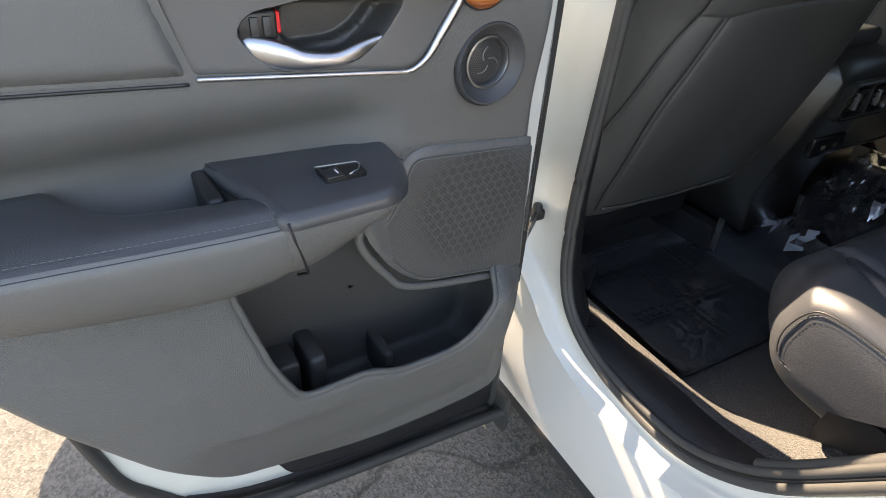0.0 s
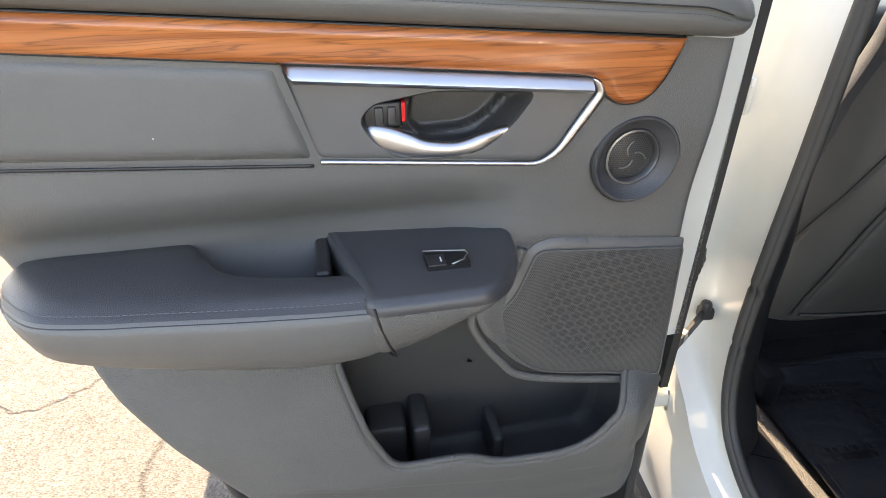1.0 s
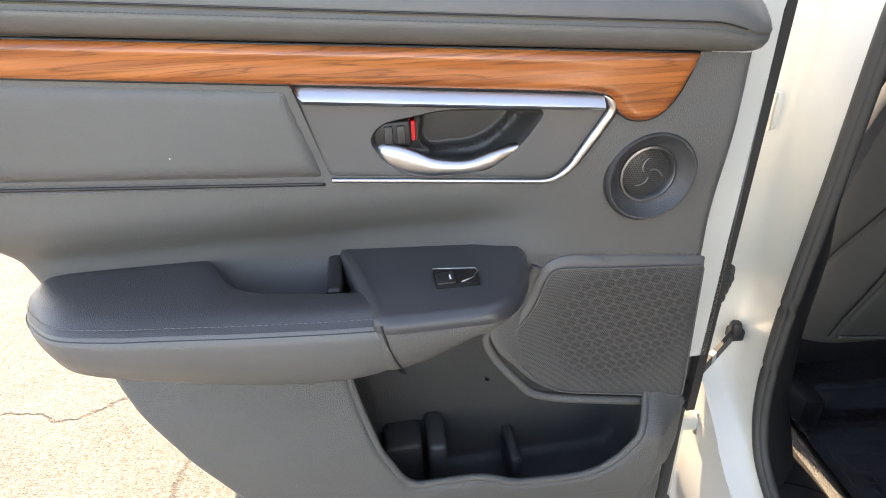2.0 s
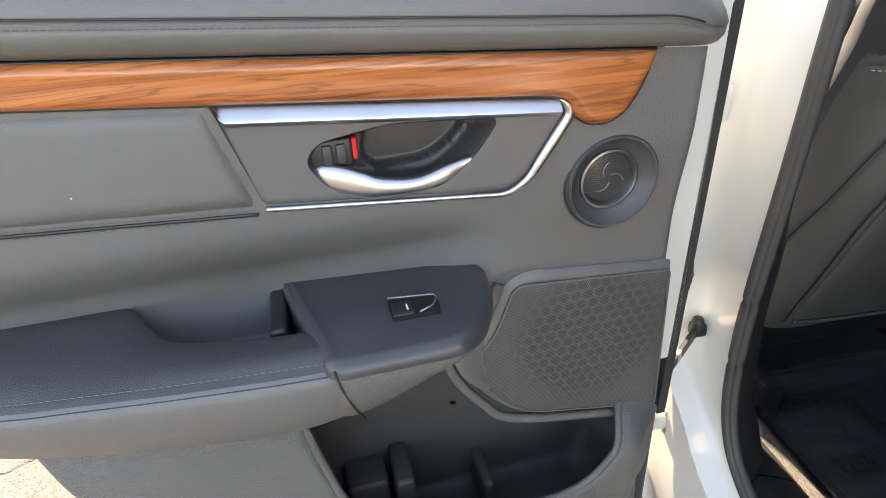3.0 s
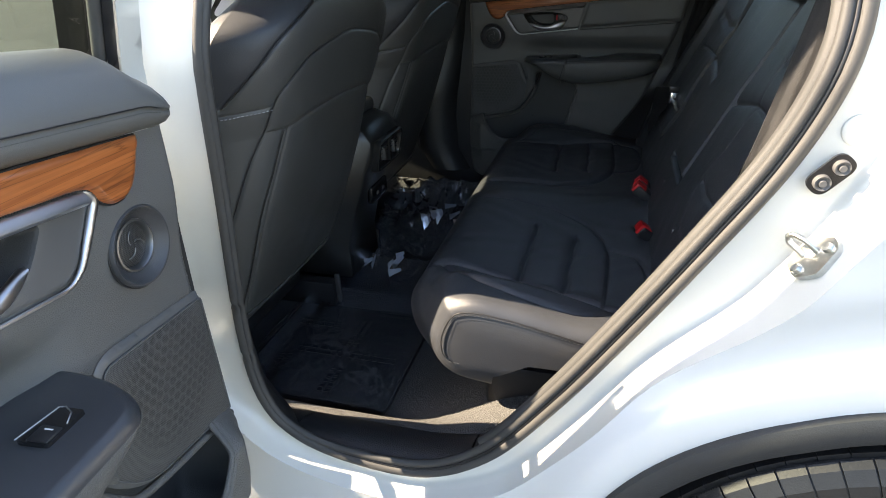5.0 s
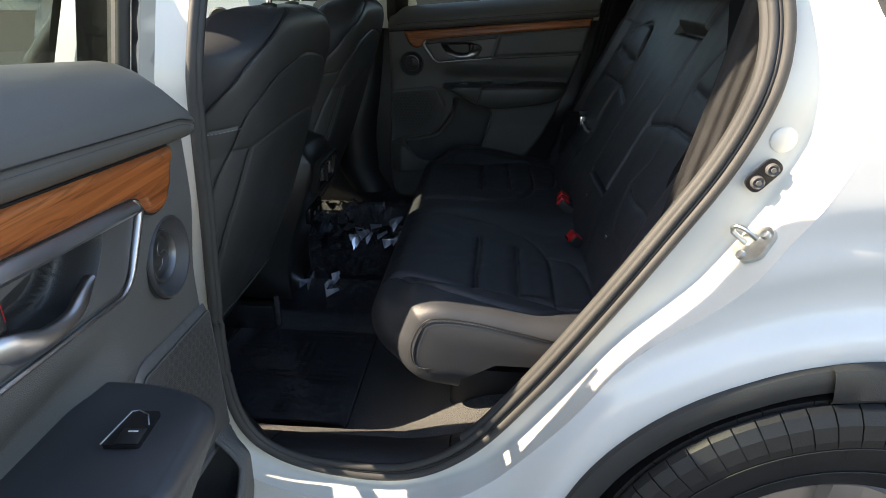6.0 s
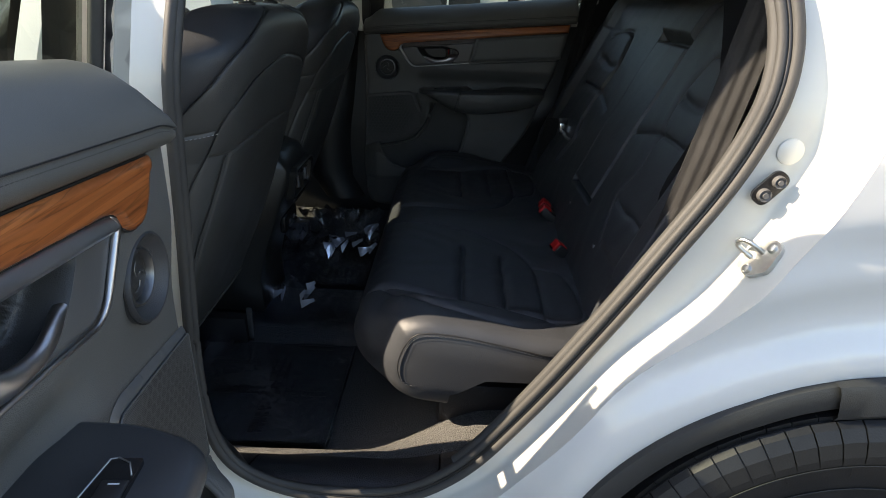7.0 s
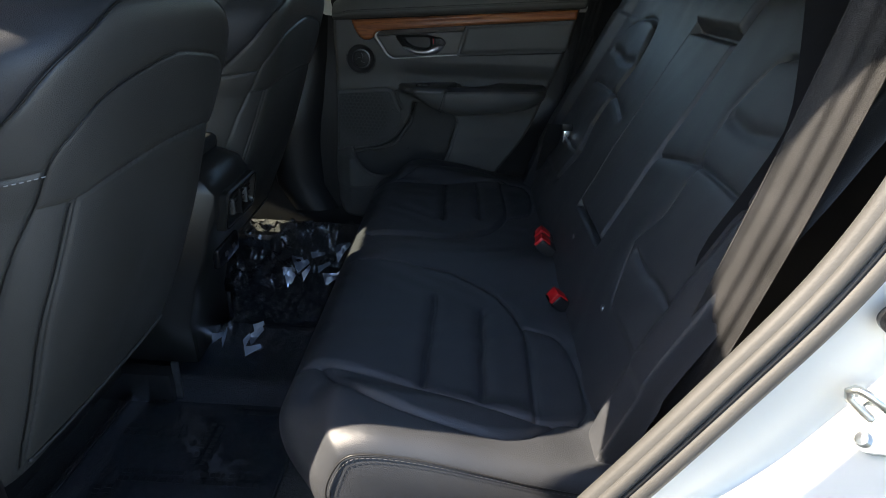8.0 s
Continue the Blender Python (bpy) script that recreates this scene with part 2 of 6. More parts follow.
def sheet(outline, height, spacing=0.006, holes=(), lines=(), axes="xwz", flip=False):
    """A sheet within an outline, its triangles fitted to the outline, the holes and the lines. height(q) lifts it out of the plane."""
    from mathutils.geometry import delaunay_2d_cdt
    loops = [np.array(outline)] + [np.array(h) for h in holes]
    pts, edges = [], []
    for lp in loops:
        k = len(pts)
        pts += [tuple(v) for v in lp]
        edges += [(k + i, k + (i + 1) % len(lp)) for i in range(len(lp))]
    for ln in lines:
        k = len(pts)
        pts += [tuple(v) for v in ln]
        edges += [(k + i, k + i + 1) for i in range(len(ln) - 1)]
    lo, hi = loops[0].min(0), loops[0].max(0)
    gx = np.arange(lo[0] + spacing / 2, hi[0], spacing)
    gy = np.arange(lo[1] + spacing / 2, hi[1], spacing * 0.87)
    g = np.array([(x + (0.5 * spacing if j % 2 else 0), y) for j, y in enumerate(gy) for x in gx])
    keep = inside(loops[0], g)
    for h in loops[1:]:
        keep &= ~inside(h, g)
    g = g[keep]
    con = np.array(pts)
    cell = {}
    for v in con:
        cell.setdefault((int(v[0] // spacing), int(v[1] // spacing)), []).append(v)
    far = []
    for v in g:
        i, j = int(v[0] // spacing), int(v[1] // spacing)
        ok = True
        for di in (-1, 0, 1):
            for dj in (-1, 0, 1):
                for c in cell.get((i + di, j + dj), ()):
                    if abs(c[0] - v[0]) + abs(c[1] - v[1]) < spacing * 0.55:
                        ok = False
        if ok:
            far.append(tuple(v))
    allp = [Vector(p) for p in pts + far]
    v2, _, f2, *_ = delaunay_2d_cdt(allp, edges, [], 0, 1e-6)
    q = np.array([(v.x, v.y) for v in v2])
    f = np.array([t for t in f2 if len(t) == 3])
    cen = q[f].mean(1)
    keep = inside(loops[0], cen)
    for h in loops[1:]:
        keep &= ~inside(h, cen)
    f = f[keep]
    w = height(q)
    used = np.unique(f)
    idx = np.full(len(q), -1)
    idx[used] = np.arange(len(used))
    f = idx[f]
    q, w = q[used], w[used]
    if axes == "xwz":      # plane x, z; lifted along y
        P = np.stack([q[:, 0], w, q[:, 1]], 1)
        f = f[:, ::-1]
    else:                  # plane x, y; lifted along z
        P = np.stack([q[:, 0], q[:, 1], w], 1)
    if flip:
        f = f[:, ::-1]
    return mesh_of(P, f)


def grid(P, wrap=False, caps=False, flip=False):
    """A smooth mesh through rows of points; wrap closes each row on itself."""
    P = np.asarray(P, float)
    n, m = P.shape[:2]
    idx = np.arange(n * m).reshape(n, m)
    faces = []
    for i in range(n - 1):
        for j in range(m if wrap else m - 1):
            k = (j + 1) % m
            f = (idx[i, j], idx[i, k], idx[i + 1, k], idx[i + 1, j])
            faces.append(f[::-1] if flip else f)
    if caps:
        a, b = list(idx[0]), list(idx[-1])
        faces.append(a if flip else a[::-1])
        faces.append(b[::-1] if flip else b)
    return mesh_of(P.reshape(-1, 3), faces)


def tube(path, r, sides=8, closed=False, flat=1.0, up=(0, 0, 1)):
    """A tube along a path; flat squeezes it along up."""
    p = np.array(path, float)
    keep = np.r_[True, np.linalg.norm(np.diff(p, axis=0), axis=1) > 1e-5]
    r = np.broadcast_to(np.asarray(r, float), (len(p),))[keep]
    p = p[keep]
    t = np.roll(p, -1, 0) - np.roll(p, 1, 0) if closed else np.gradient(p, axis=0)
    t /= np.maximum(np.linalg.norm(t, axis=1)[:, None], 1e-9)
    u = np.array(up, float)[None] - t * (t @ np.array(up, float))[:, None]
    l = np.linalg.norm(u, axis=1)
    bad = l < 0.05
    u[bad] = np.cross(t[bad], (1.0, 0.3, 0.2))
    u /= np.linalg.norm(u, axis=1)[:, None]
    s = np.cross(t, u)
    rr = np.broadcast_to(np.asarray(r, float), (len(p),))
    ang = np.arange(sides) / sides * 2 * math.pi
    rows = [[p[i] + rr[i] * (math.cos(a) * s[i] + flat * math.sin(a) * u[i]) for a in ang] for i in range(len(p))]
    if closed:
        rows.append(rows[0])
    return grid(rows, wrap=True, caps=not closed)


def strip(path, prof, closed=False, up=(0, 0, 1)):
    """A profile of (side, up) points swept along a path."""
    p = np.array(path, float)
    t = np.roll(p, -1, 0) - np.roll(p, 1, 0) if closed else np.gradient(p, axis=0)
    t /= np.maximum(np.linalg.norm(t, axis=1)[:, None], 1e-9)
    u = np.array(up, float)[None] - t * (t @ np.array(up, float))[:, None]
    u /= np.maximum(np.linalg.norm(u, axis=1)[:, None], 1e-9)
    s = np.cross(t, u)
    rows = [[p[i] + a * s[i] + b * u[i] for a, b in prof] for i in range(len(p))]
    if closed:
        rows.append(rows[0])
    return sharp(grid(rows, wrap=True, caps=not closed), 35)


def prism(outline, lo, hi, axes="xwz", bevel=0.0, seg=2):
    """An outline in the plane x, z (or x, y) made solid between lo and hi, with its front edge rounded."""
    o = np.array(outline, float)
    c = o.mean(0)
    area = 0.5 * np.sum(o[:, 0] * np.roll(o[:, 1], -1) - np.roll(o[:, 0], -1) * o[:, 1])
    if area < 0:
        o = o[::-1]
    t = np.roll(o, -1, 0) - np.roll(o, 1, 0)
    nrm = np.stack([t[:, 1], -t[:, 0]], 1)
    nrm /= np.maximum(np.linalg.norm(nrm, axis=1)[:, None], 1e-9)
    rows = [(o, lo)]
    if bevel:
        for k in range(seg + 1):
            a = k / seg * math.pi / 2
            rows.append((o - nrm * bevel * (1 - math.cos(a)), hi - bevel + bevel * math.sin(a)))
    else:
        rows.append((o, hi))
    P = []
    for q, h in rows:
        P.append([(x, h, y) if axes == "xwz" else (x, y, h) for x, y in q])
    return sharp(grid(P, wrap=True, caps=True, flip=(axes == "xwz")), 35)


def box(x0, x1, y0, y1, z0, z1, bevel=0.004, seg=2):
    bm = bmesh.new()
    bmesh.ops.create_cube(bm, size=1)
    bmesh.ops.transform(bm, matrix=Matrix.Translation(((x0 + x1) / 2, (y0 + y1) / 2, (z0 + z1) / 2)) @ Matrix.Diagonal((x1 - x0, y1 - y0, z1 - z0, 1)), verts=bm.verts)
    if bevel:
        bmesh.ops.bevel(bm, geom=bm.edges[:], offset=bevel, segments=seg, affect="EDGES", profile=0.5)
    return bm


def lathe(prof, centre, axis="y", sides=40):
    """A profile of (radius, along) turned about an axis through centre."""
    rows = []
    for k in range(sides):
        a = 2 * math.pi * k / sides
        c, s = math.cos(a), math.sin(a)
        row = []
        for r, h in prof:
            v = {"y": (r * c, h, r * s), "x": (h, r * c, r * s), "z": (r * c, r * s, h)}[axis]
            row.append([v[i] + centre[i] for i in range(3)])
        rows.append(row)
    rows.append(rows[0])
    return sharp(grid(rows, flip=(axis != "y")), 35)


def stitches(path, parent, up, length=0.0042, gap=0.0026, r=0.0005, name="stitching", material=None):
    """A row of short raised threads along a path, as one mesh."""
    p = np.array(path, float)
    seg = np.linalg.norm(np.diff(p, axis=0), axis=1)
    s = np.r_[0, np.cumsum(seg)]
    at = lambda d: np.array([np.interp(d, s, p[:, k]) for k in range(3)])
    V, F = [], []
    d = 0.0
    up = np.array(up, float)
    while d + length < s[-1]:
        a, b = at(d), at(d + length)
        t = (b - a) / max(np.linalg.norm(b - a), 1e-9)
        sd = np.cross(t, up)
        sd /= max(np.linalg.norm(sd), 1e-9)
        n = np.cross(sd, t)
        k = len(V)
        for q, h in ((a, 0.0), ((a + b) / 2, 0.6), (b, 0.0)):
            V += [q + sd * r + n * r * h, q + n * r * (1 + h), q - sd * r + n * r * h]
        for i in (0, 3):
            F += [(k + i, k + i + 3, k + i + 4, k + i + 1), (k + i + 1, k + i + 4, k + i + 5, k + i + 2)]
        d += length + gap
    return part(name, mesh_of(V, F), material or THREAD, parent)

# ---- setting: ground ----
def ground_mat():
    m = mat("cracked_asphalt", (0.25, 0.24, 0.215), 0.9, bump=0.0)
    nt = m.node_tree
    b = nt.nodes["Principled BSDF"]
    geo = nt.nodes.new("ShaderNodeNewGeometry")
    fine = nt.nodes.new("ShaderNodeTexVoronoi")
    fine.inputs["Scale"].default_value = 170
    big = nt.nodes.new("ShaderNodeTexNoise")
    big.inputs["Scale"].default_value, big.inputs["Detail"].default_value = 5.0, 8
    warp = nt.nodes.new("ShaderNodeTexNoise")
    warp.inputs["Scale"].default_value, warp.inputs["Detail"].default_value = 2.2, 9
    add = nt.nodes.new("ShaderNodeVectorMath")
    add.operation = "MULTIPLY_ADD"
    add.inputs[1].default_value = (0.75, 0.75, 0)
    crack = nt.nodes.new("ShaderNodeTexVoronoi")
    crack.feature = "DISTANCE_TO_EDGE"
    crack.inputs["Scale"].default_value = 0.62
    for n in (fine, big, warp):
        nt.links.new(geo.outputs["Position"], n.inputs["Vector"])
    nt.links.new(warp.outputs["Color"], add.inputs[0])
    nt.links.new(geo.outputs["Position"], add.inputs[2])
    nt.links.new(add.outputs[0], crack.inputs["Vector"])
    cr = nt.nodes.new("ShaderNodeMapRange")
    cr.inputs["From Min"].default_value, cr.inputs["From Max"].default_value = 0.0015, 0.010
    cr.inputs["To Min"].default_value = 0.50
    nt.links.new(crack.outputs["Distance"], cr.inputs["Value"])
    ramp = nt.nodes.new("ShaderNodeValToRGB")
    ramp.color_ramp.elements[0].position, ramp.color_ramp.elements[0].color = 0.25, (0.030, 0.0296, 0.028, 1)
    ramp.color_ramp.elements[1].position, ramp.color_ramp.elements[1].color = 0.75, (0.112, 0.107, 0.097, 1)
    mixf = nt.nodes.new("ShaderNodeMath")
    mixf.operation = "MULTIPLY_ADD"
    mixf.inputs[1].default_value, mixf.inputs[2].default_value = 0.34, 0.18
    nt.links.new(big.outputs["Fac"], mixf.inputs[0])
    addf = nt.nodes.new("ShaderNodeMath")
    addf.operation = "MULTIPLY_ADD"
    addf.inputs[1].default_value = 0.42
    sep = nt.nodes.new("ShaderNodeSeparateColor")
    nt.links.new(fine.outputs["Color"], sep.inputs[0])
    nt.links.new(sep.outputs[0], addf.inputs[0])
    nt.links.new(mixf.outputs[0], addf.inputs[2])
    nt.links.new(addf.outputs[0], ramp.inputs[0])
    sc = nt.nodes.new("ShaderNodeVectorMath")
    sc.operation = "SCALE"
    nt.links.new(ramp.outputs[0], sc.inputs[0])
    nt.links.new(cr.outputs[0], sc.inputs["Scale"])
    nt.links.new(sc.outputs[0], b.inputs["Base Color"])
    hm = nt.nodes.new("ShaderNodeMath")
    hm.operation = "MULTIPLY_ADD"
    hm.inputs[1].default_value = 3.0
    nt.links.new(cr.outputs[0], hm.inputs[0])
    nt.links.new(fine.outputs["Distance"], hm.inputs[2])
    bp = nt.nodes.new("ShaderNodeBump")
    bp.inputs["Strength"].default_value, bp.inputs["Distance"].default_value = 0.8, 0.003
    nt.links.new(hm.outputs[0], bp.inputs["Height"])
    nt.links.new(bp.outputs[0], b.inputs["Normal"])
    return m


ASPHALT = ground_mat()


def ground():
    xs = np.r_[-900, -60, np.linspace(-12, 12, 49), 60, 900]
    P = [[(x, y, 0.006 * noise.noise((x * 0.9, y * 0.9, 3.0)) if abs(x) < 12 and abs(y) < 12 else 0.0) for x in xs] for y in xs]
    return solo("ground", grid(P), ASPHALT, "sunlit worn asphalt car park with thin cracks", "ground", kind="structure")


ground()

CARD = [(0.098, 1.10), (0.100, 0.92), (0.094, 0.715), (0.094, 0.58), (0.105, 0.515), (0.135, 0.482), (0.22, 0.476), (0.337, 0.488), (0.45, 0.517), (0.53, 0.555),
        (0.58, 0.610), (0.64, 0.690), (0.71, 0.788), (0.75, 0.865), (0.785, 0.960), (0.82, 1.08), (0.845, 1.188)]


def card_outline():
    return catmull(CARD, 0.006, closed=False)


# ---- car body ----
MID = 0.898   # the car's middle plane


def skin(q):
    """How far the painted side lies inwards, over length and height."""
    x, z = q[:, 0], q[:, 1]
    y = 0.30 * np.clip((z - 1.12) / 0.45, 0, 2) ** 1.5
    y += 0.35 * np.clip(0.45 - z, 0, 1) ** 2
    y += 0.030 * np.clip((1.03 - z) / 0.23, 0, 1) + 0.035 * np.clip(0.8 - z, 0, 0.35)
    y += 0.07 * np.clip(x - 0.90, 0, 0.25) * smooth01((1.05 - z) / 0.05)
    y += 0.05 * np.clip(x - 1.0, 0, 2) ** 2
    r = np.hypot(x - 1.09, z - 0.37)
    y -= 0.034 * smooth01((0.535 - r) / 0.065)
    y -= 0.0070 * np.exp(-((r - 0.600) / 0.026) ** 2) * smooth01((1.5 - x) / 0.2)
    return y


APERTURE = [(0.086, 0.72), (0.103, 0.58), (0.163, 0.510), (0.27, 0.478), (0.40, 0.480), (0.51, 0.545), (0.61, 0.672),
            (0.705, 0.82), (0.785, 0.955), (0.843, 1.06), (0.876, 1.15), (0.886, 1.23), (0.872, 1.31), (0.830, 1.40), (0.74, 1.47), (0.50, 1.50), (0.25, 1.49), (0.155, 1.43), (0.117, 1.20), (0.101, 0.97)]


def offset(loop, d):
    """A closed loop moved outwards by d."""
    t = np.roll(loop, -1, 0) - np.roll(loop, 1, 0)
    n = np.stack([t[:, 1], -t[:, 0]], 1)
    n /= np.linalg.norm(n, axis=1)[:, None]
    return loop + n * d


def jamb_y(z):
    """Depth of the door seal, following the lean of the side glass."""
    return 0.085 + 0.20 * np.clip((z - 1.15) / 0.42, 0, 2) ** 1.6


car = thing("car_body", label="pearl white painted car body with black wheel arch cladding", category="car body")


def car_body():
    loop = catmull(APERTURE, 0.012)
    if 0.5 * np.sum(loop[:, 0] * np.roll(loop[:, 1], -1) - np.roll(loop[:, 0], -1) * loop[:, 1]) < 0:
        loop = loop[::-1]
    # jamb: from the seal outwards, in steps, to the painted side; wider along the rear and the pillar
    zz = loop[:, 1]
    xx = loop[:, 0]
    wide = 0.05 + 0.045 * smooth01((xx - 0.6) / 0.2) * smooth01((zz - 0.75) / 0.2) + 0.075 * smooth01((0.25 - xx) / 0.12) * smooth01((zz - 0.55) / 0.1) - 0.012 * smooth01((0.56 - zz) / 0.08)
    rows = []
    for frac, depth in ((-0.05, 1.0), (0.0, 1.0), (0.12, 1.0), (0.18, 0.98), (0.55, 0.96), (0.78, 0.90), (0.88, 0.55), (0.95, 0.20), (1.0, 0.0)):
        t = np.roll(loop, -1, 0) - np.roll(loop, 1, 0)
        n = np.stack([t[:, 1], -t[:, 0]], 1)
        n /= np.linalg.norm(n, axis=1)[:, None]
        l = loop + n * (wide * frac)[:, None]
        ys = skin(l)
        yj = jamb_y(loop[:, 1])
        rows.append([(a, ys[i] + (yj[i] - ys[i]) * depth, b) for i, (a, b) in enumerate(l)])
    part("door_jamb", grid(rows, wrap=True), JAMB, car, "white painted door jamb")
    outer = loop + n * wide[:, None]
    # painted side with the door opening, the front window and the wheel arch cut out
    side = rounded([(-1.45, 0.24), (0.62, 0.24), (0.665, 0.37), (0.70, 0.52), (0.80, 0.68), (0.95, 0.78), (1.09, 0.81), (1.23, 0.78), (1.38, 0.68), (1.48, 0.52), (1.515, 0.37), (1.55, 0.30), (1.95, 0.34), (2.02, 0.75), (1.98, 1.05), (1.78, 1.40), (1.60, 1.56), (-0.15, 1.60), (-0.92, 1.54), (-1.40, 1.16), (-1.47, 0.95)], 0.05, 0.02)
    front_win = rounded([(-1.00, 1.08), (-0.02, 1.10), (0.005, 1.47), (-0.25, 1.51), (-0.62, 1.44)], 0.05, 0.02)
    front_open = rounded([(-1.06, 0.50), (-0.98, 0.44), (-0.22, 0.44), (-0.13, 0.52), (-0.085, 0.90), (-0.045, 1.10), (-0.030, 1.25), (-0.040, 1.44), (-0.25, 1.50), (-0.84, 1.45), (-1.22, 1.10)], 0.05, 0.02)
    me = sheet(side, skin, 0.018, holes=(outer[::2], front_open), flip=True)
    part("side_panel", me, WHITE, car, "pearl white painted rear quarter panel")
    part("front_door_seal", tube([(a, float(b) + 0.03, c) for (a, c), b in zip(front_open, skin(front_open))], 0.014, 8, closed=True), SEAL, car, "dark grey rubber door seal")
    part("front_door_jamb", grid([[(a, float(b) + d, c) for (a, c), b in zip(front_open, skin(front_open))] for d in (0.0, 0.03, 0.10)], flip=False), JAMB, car, "white painted door jamb")
    mould = rounded([(0.950, 1.44), (0.962, 1.275), (0.980, 1.243), (1.004, 1.245), (1.032, 1.28), (1.042, 1.44)], 0.012, 0.008)
    part("quarter_moulding", sheet(mould, lambda q: skin(q) - 0.004 + 0.004 * smooth01((sdist(mould, q) + 0.006) / 0.006), 0.012, flip=True), CLAD, car, "dark quarter window moulding")
    # seal round the opening, a fat rubber bead with a lip
    y = jamb_y(loop[:, 1])
    bead = offset(loop, 0.0015)
    path = np.stack([bead[:, 0], y - 0.008, bead[:, 1]], 1)
    part("door_seal", tube(path, 0.0082, 10, closed=True), SEAL, car, "dark grey rubber door seal")
    rearward = smooth01((loop[:, 0] - 0.12) / 0.25)[:, None]   # the seal is a single bead along the pillar
    mid = offset(loop, -0.004 - 0.0040 * rearward)
    part("seal_groove", tube(np.stack([mid[:, 0], y - 0.008, mid[:, 1]], 1), 0.0030, 6, closed=True), BLACK, car)
    ins = offset(loop, -0.005 - 0.0105 * rearward)
    part("seal_lip", tube(np.stack([ins[:, 0], y - 0.004, ins[:, 1]], 1), 0.0070, 8, closed=True), SEAL, car)
    # grey edge trim inside the seal, along the rear of the opening
    sel = np.where((loop[:, 0] > 0.50) & (loop[:, 1] > 0.53) & (loop[:, 1] < 1.36))[0]
    sel = sel[np.argsort(loop[sel, 1])]
    P = []
    for d, e in ((-0.0205, -0.004), (-0.026, -0.001), (-0.029, 0.006), (-0.022, 0.016)):
        o = offset(loop, d)
        P.append([(o[i, 0], y[i] + e, o[i, 1]) for i in sel])
    part("edge_trim", grid(P, flip=True), SEAL, car, "grey plastic edge trim")
    # wheel arch cladding: a broad plastic band
    cx, cz = 1.09, 0.37
    rows = []
    for a in np.linspace(radians(-12), radians(192), 70):
        row = []
        for r, dy in ((0.449, 0.002), (0.447, -0.010), (0.439, -0.014), (0.414, -0.012), (0.404, -0.004), (0.399, 0.02), (0.397, 0.30)):
            p = np.array([[cx + r * math.cos(a), cz + r * math.sin(a)]])
            base = np.array([[cx + 0.45 * math.cos(a), cz + 0.45 * math.sin(a)]])
            row.append((p[0, 0], float(skin(base)[0]) + dy, p[0, 1]))
        rows.append(row)
    part("wheel_arch", sharp(grid(rows), 35), CLAD, car, "black textured plastic wheel arch cladding")
    rows = []
    for a in np.linspace(radians(-12), radians(101), 44):
        ln = smooth01((radians(101) - a) / 0.10)
        base = np.array([[cx + 0.45 * math.cos(a), cz + 0.45 * math.sin(a)]])
        sy = float(skin(base)[0])
        rows.append([(cx + r * math.cos(a), sy + dy, cz + r * math.sin(a)) for r, dy in ((0.451, -0.004), (0.450, -0.016 - 0.004 * ln), (0.442, -0.020 - 0.004 * ln), (0.402, -0.018 - 0.006 * ln), (0.390 - 0.004 * ln, -0.010), (0.384 - 0.004 * ln, 0.06))])
    part("arch_extension", sharp(grid(rows), 35), CLAD, car, "broader black cladding over the wheel")
    # inner sill, pillar trim and floor
    def sill(x, pts):
        lift = 0.045 * smooth01((x - 0.36) / 0.25)
        return [(x, yy, z + lift * (0.4 + 0.6 * smooth01((yy - 0.07) / 0.1))) for yy, z in pts]
    section_sill = ((0.089, 0.440), (0.090, 0.474), (0.100, 0.486), (0.128, 0.487), (0.165, 0.472), (0.195, 0.455), (0.206, 0.446), (0.208, 0.36))
    for nm, x0, x1 in (("sill_cover", 0.128, 0.470), ("sill_end_cover", 0.4725, 0.70), ("sill_end_cover", -0.12, 0.1255)):
        part(nm, sharp(grid([sill(x, section_sill) for x in np.linspace(x0, x1, 24)], flip=True), 50), SILL, car, "black plastic door sill cover")
    far = lambda y: 2 * MID - y
    P = []
    for x in np.linspace(-1.1, 0.62, 44):
        row = []
        for yy in np.linspace(0.20, far(0.20), 60):
            tun = 0.14 * smooth01((0.20 - abs(yy - MID)) / 0.09)
            rise = min(smooth01((0.335 - yy) / 0.130) + smooth01((yy - far(0.335)) / 0.130), 1.0)
            heel = 0.16 * smooth01((x - 0.24) / 0.34)
            brim = 0.449 + 0.045 * smooth01((x - 0.36) / 0.25)   # where the carpet meets the sill cover
            z = (0.345 + heel) * (1 - rise) + brim * rise + tun * smooth01((0.5 - x) / 0.3) * 0.25 + 0.12 * smooth01((-0.85 - x) / 0.2)
            row.append((x, yy, z + 0.003 * noise.noise((x * 14, yy * 14, 0))))
        P.append(row)
    part("floor", grid(P, flip=True), CARPET, car, "dark carpeted car floor")
    part("underbody", sharp(grid([[(x, yy, 0.24) for yy in (0.04, far(0.04))] for x in (-1.45, 0.75)]), 30), BLACK, car)
    # roof skin and headliner
    for nm, dz, m, fl in (("roof", 0.0, WHITE, False), ("headliner", -0.045, HEADLINER, True)):
        P = []
        for x in np.linspace(-0.62, 1.66, 24):
            row = []
            for k in np.linspace(0, 1, 21):
                yy = 0.285 + k * 2 * (MID - 0.285)
                z = 1.56 + 0.10 * (1 - (2 * k - 1) ** 2) - 0.09 * ((x - 0.35) / 1.2) ** 2 + dz
                row.append((x, yy, z))
            P.append(row)
        part(nm, grid(P, flip=not fl), m, car)
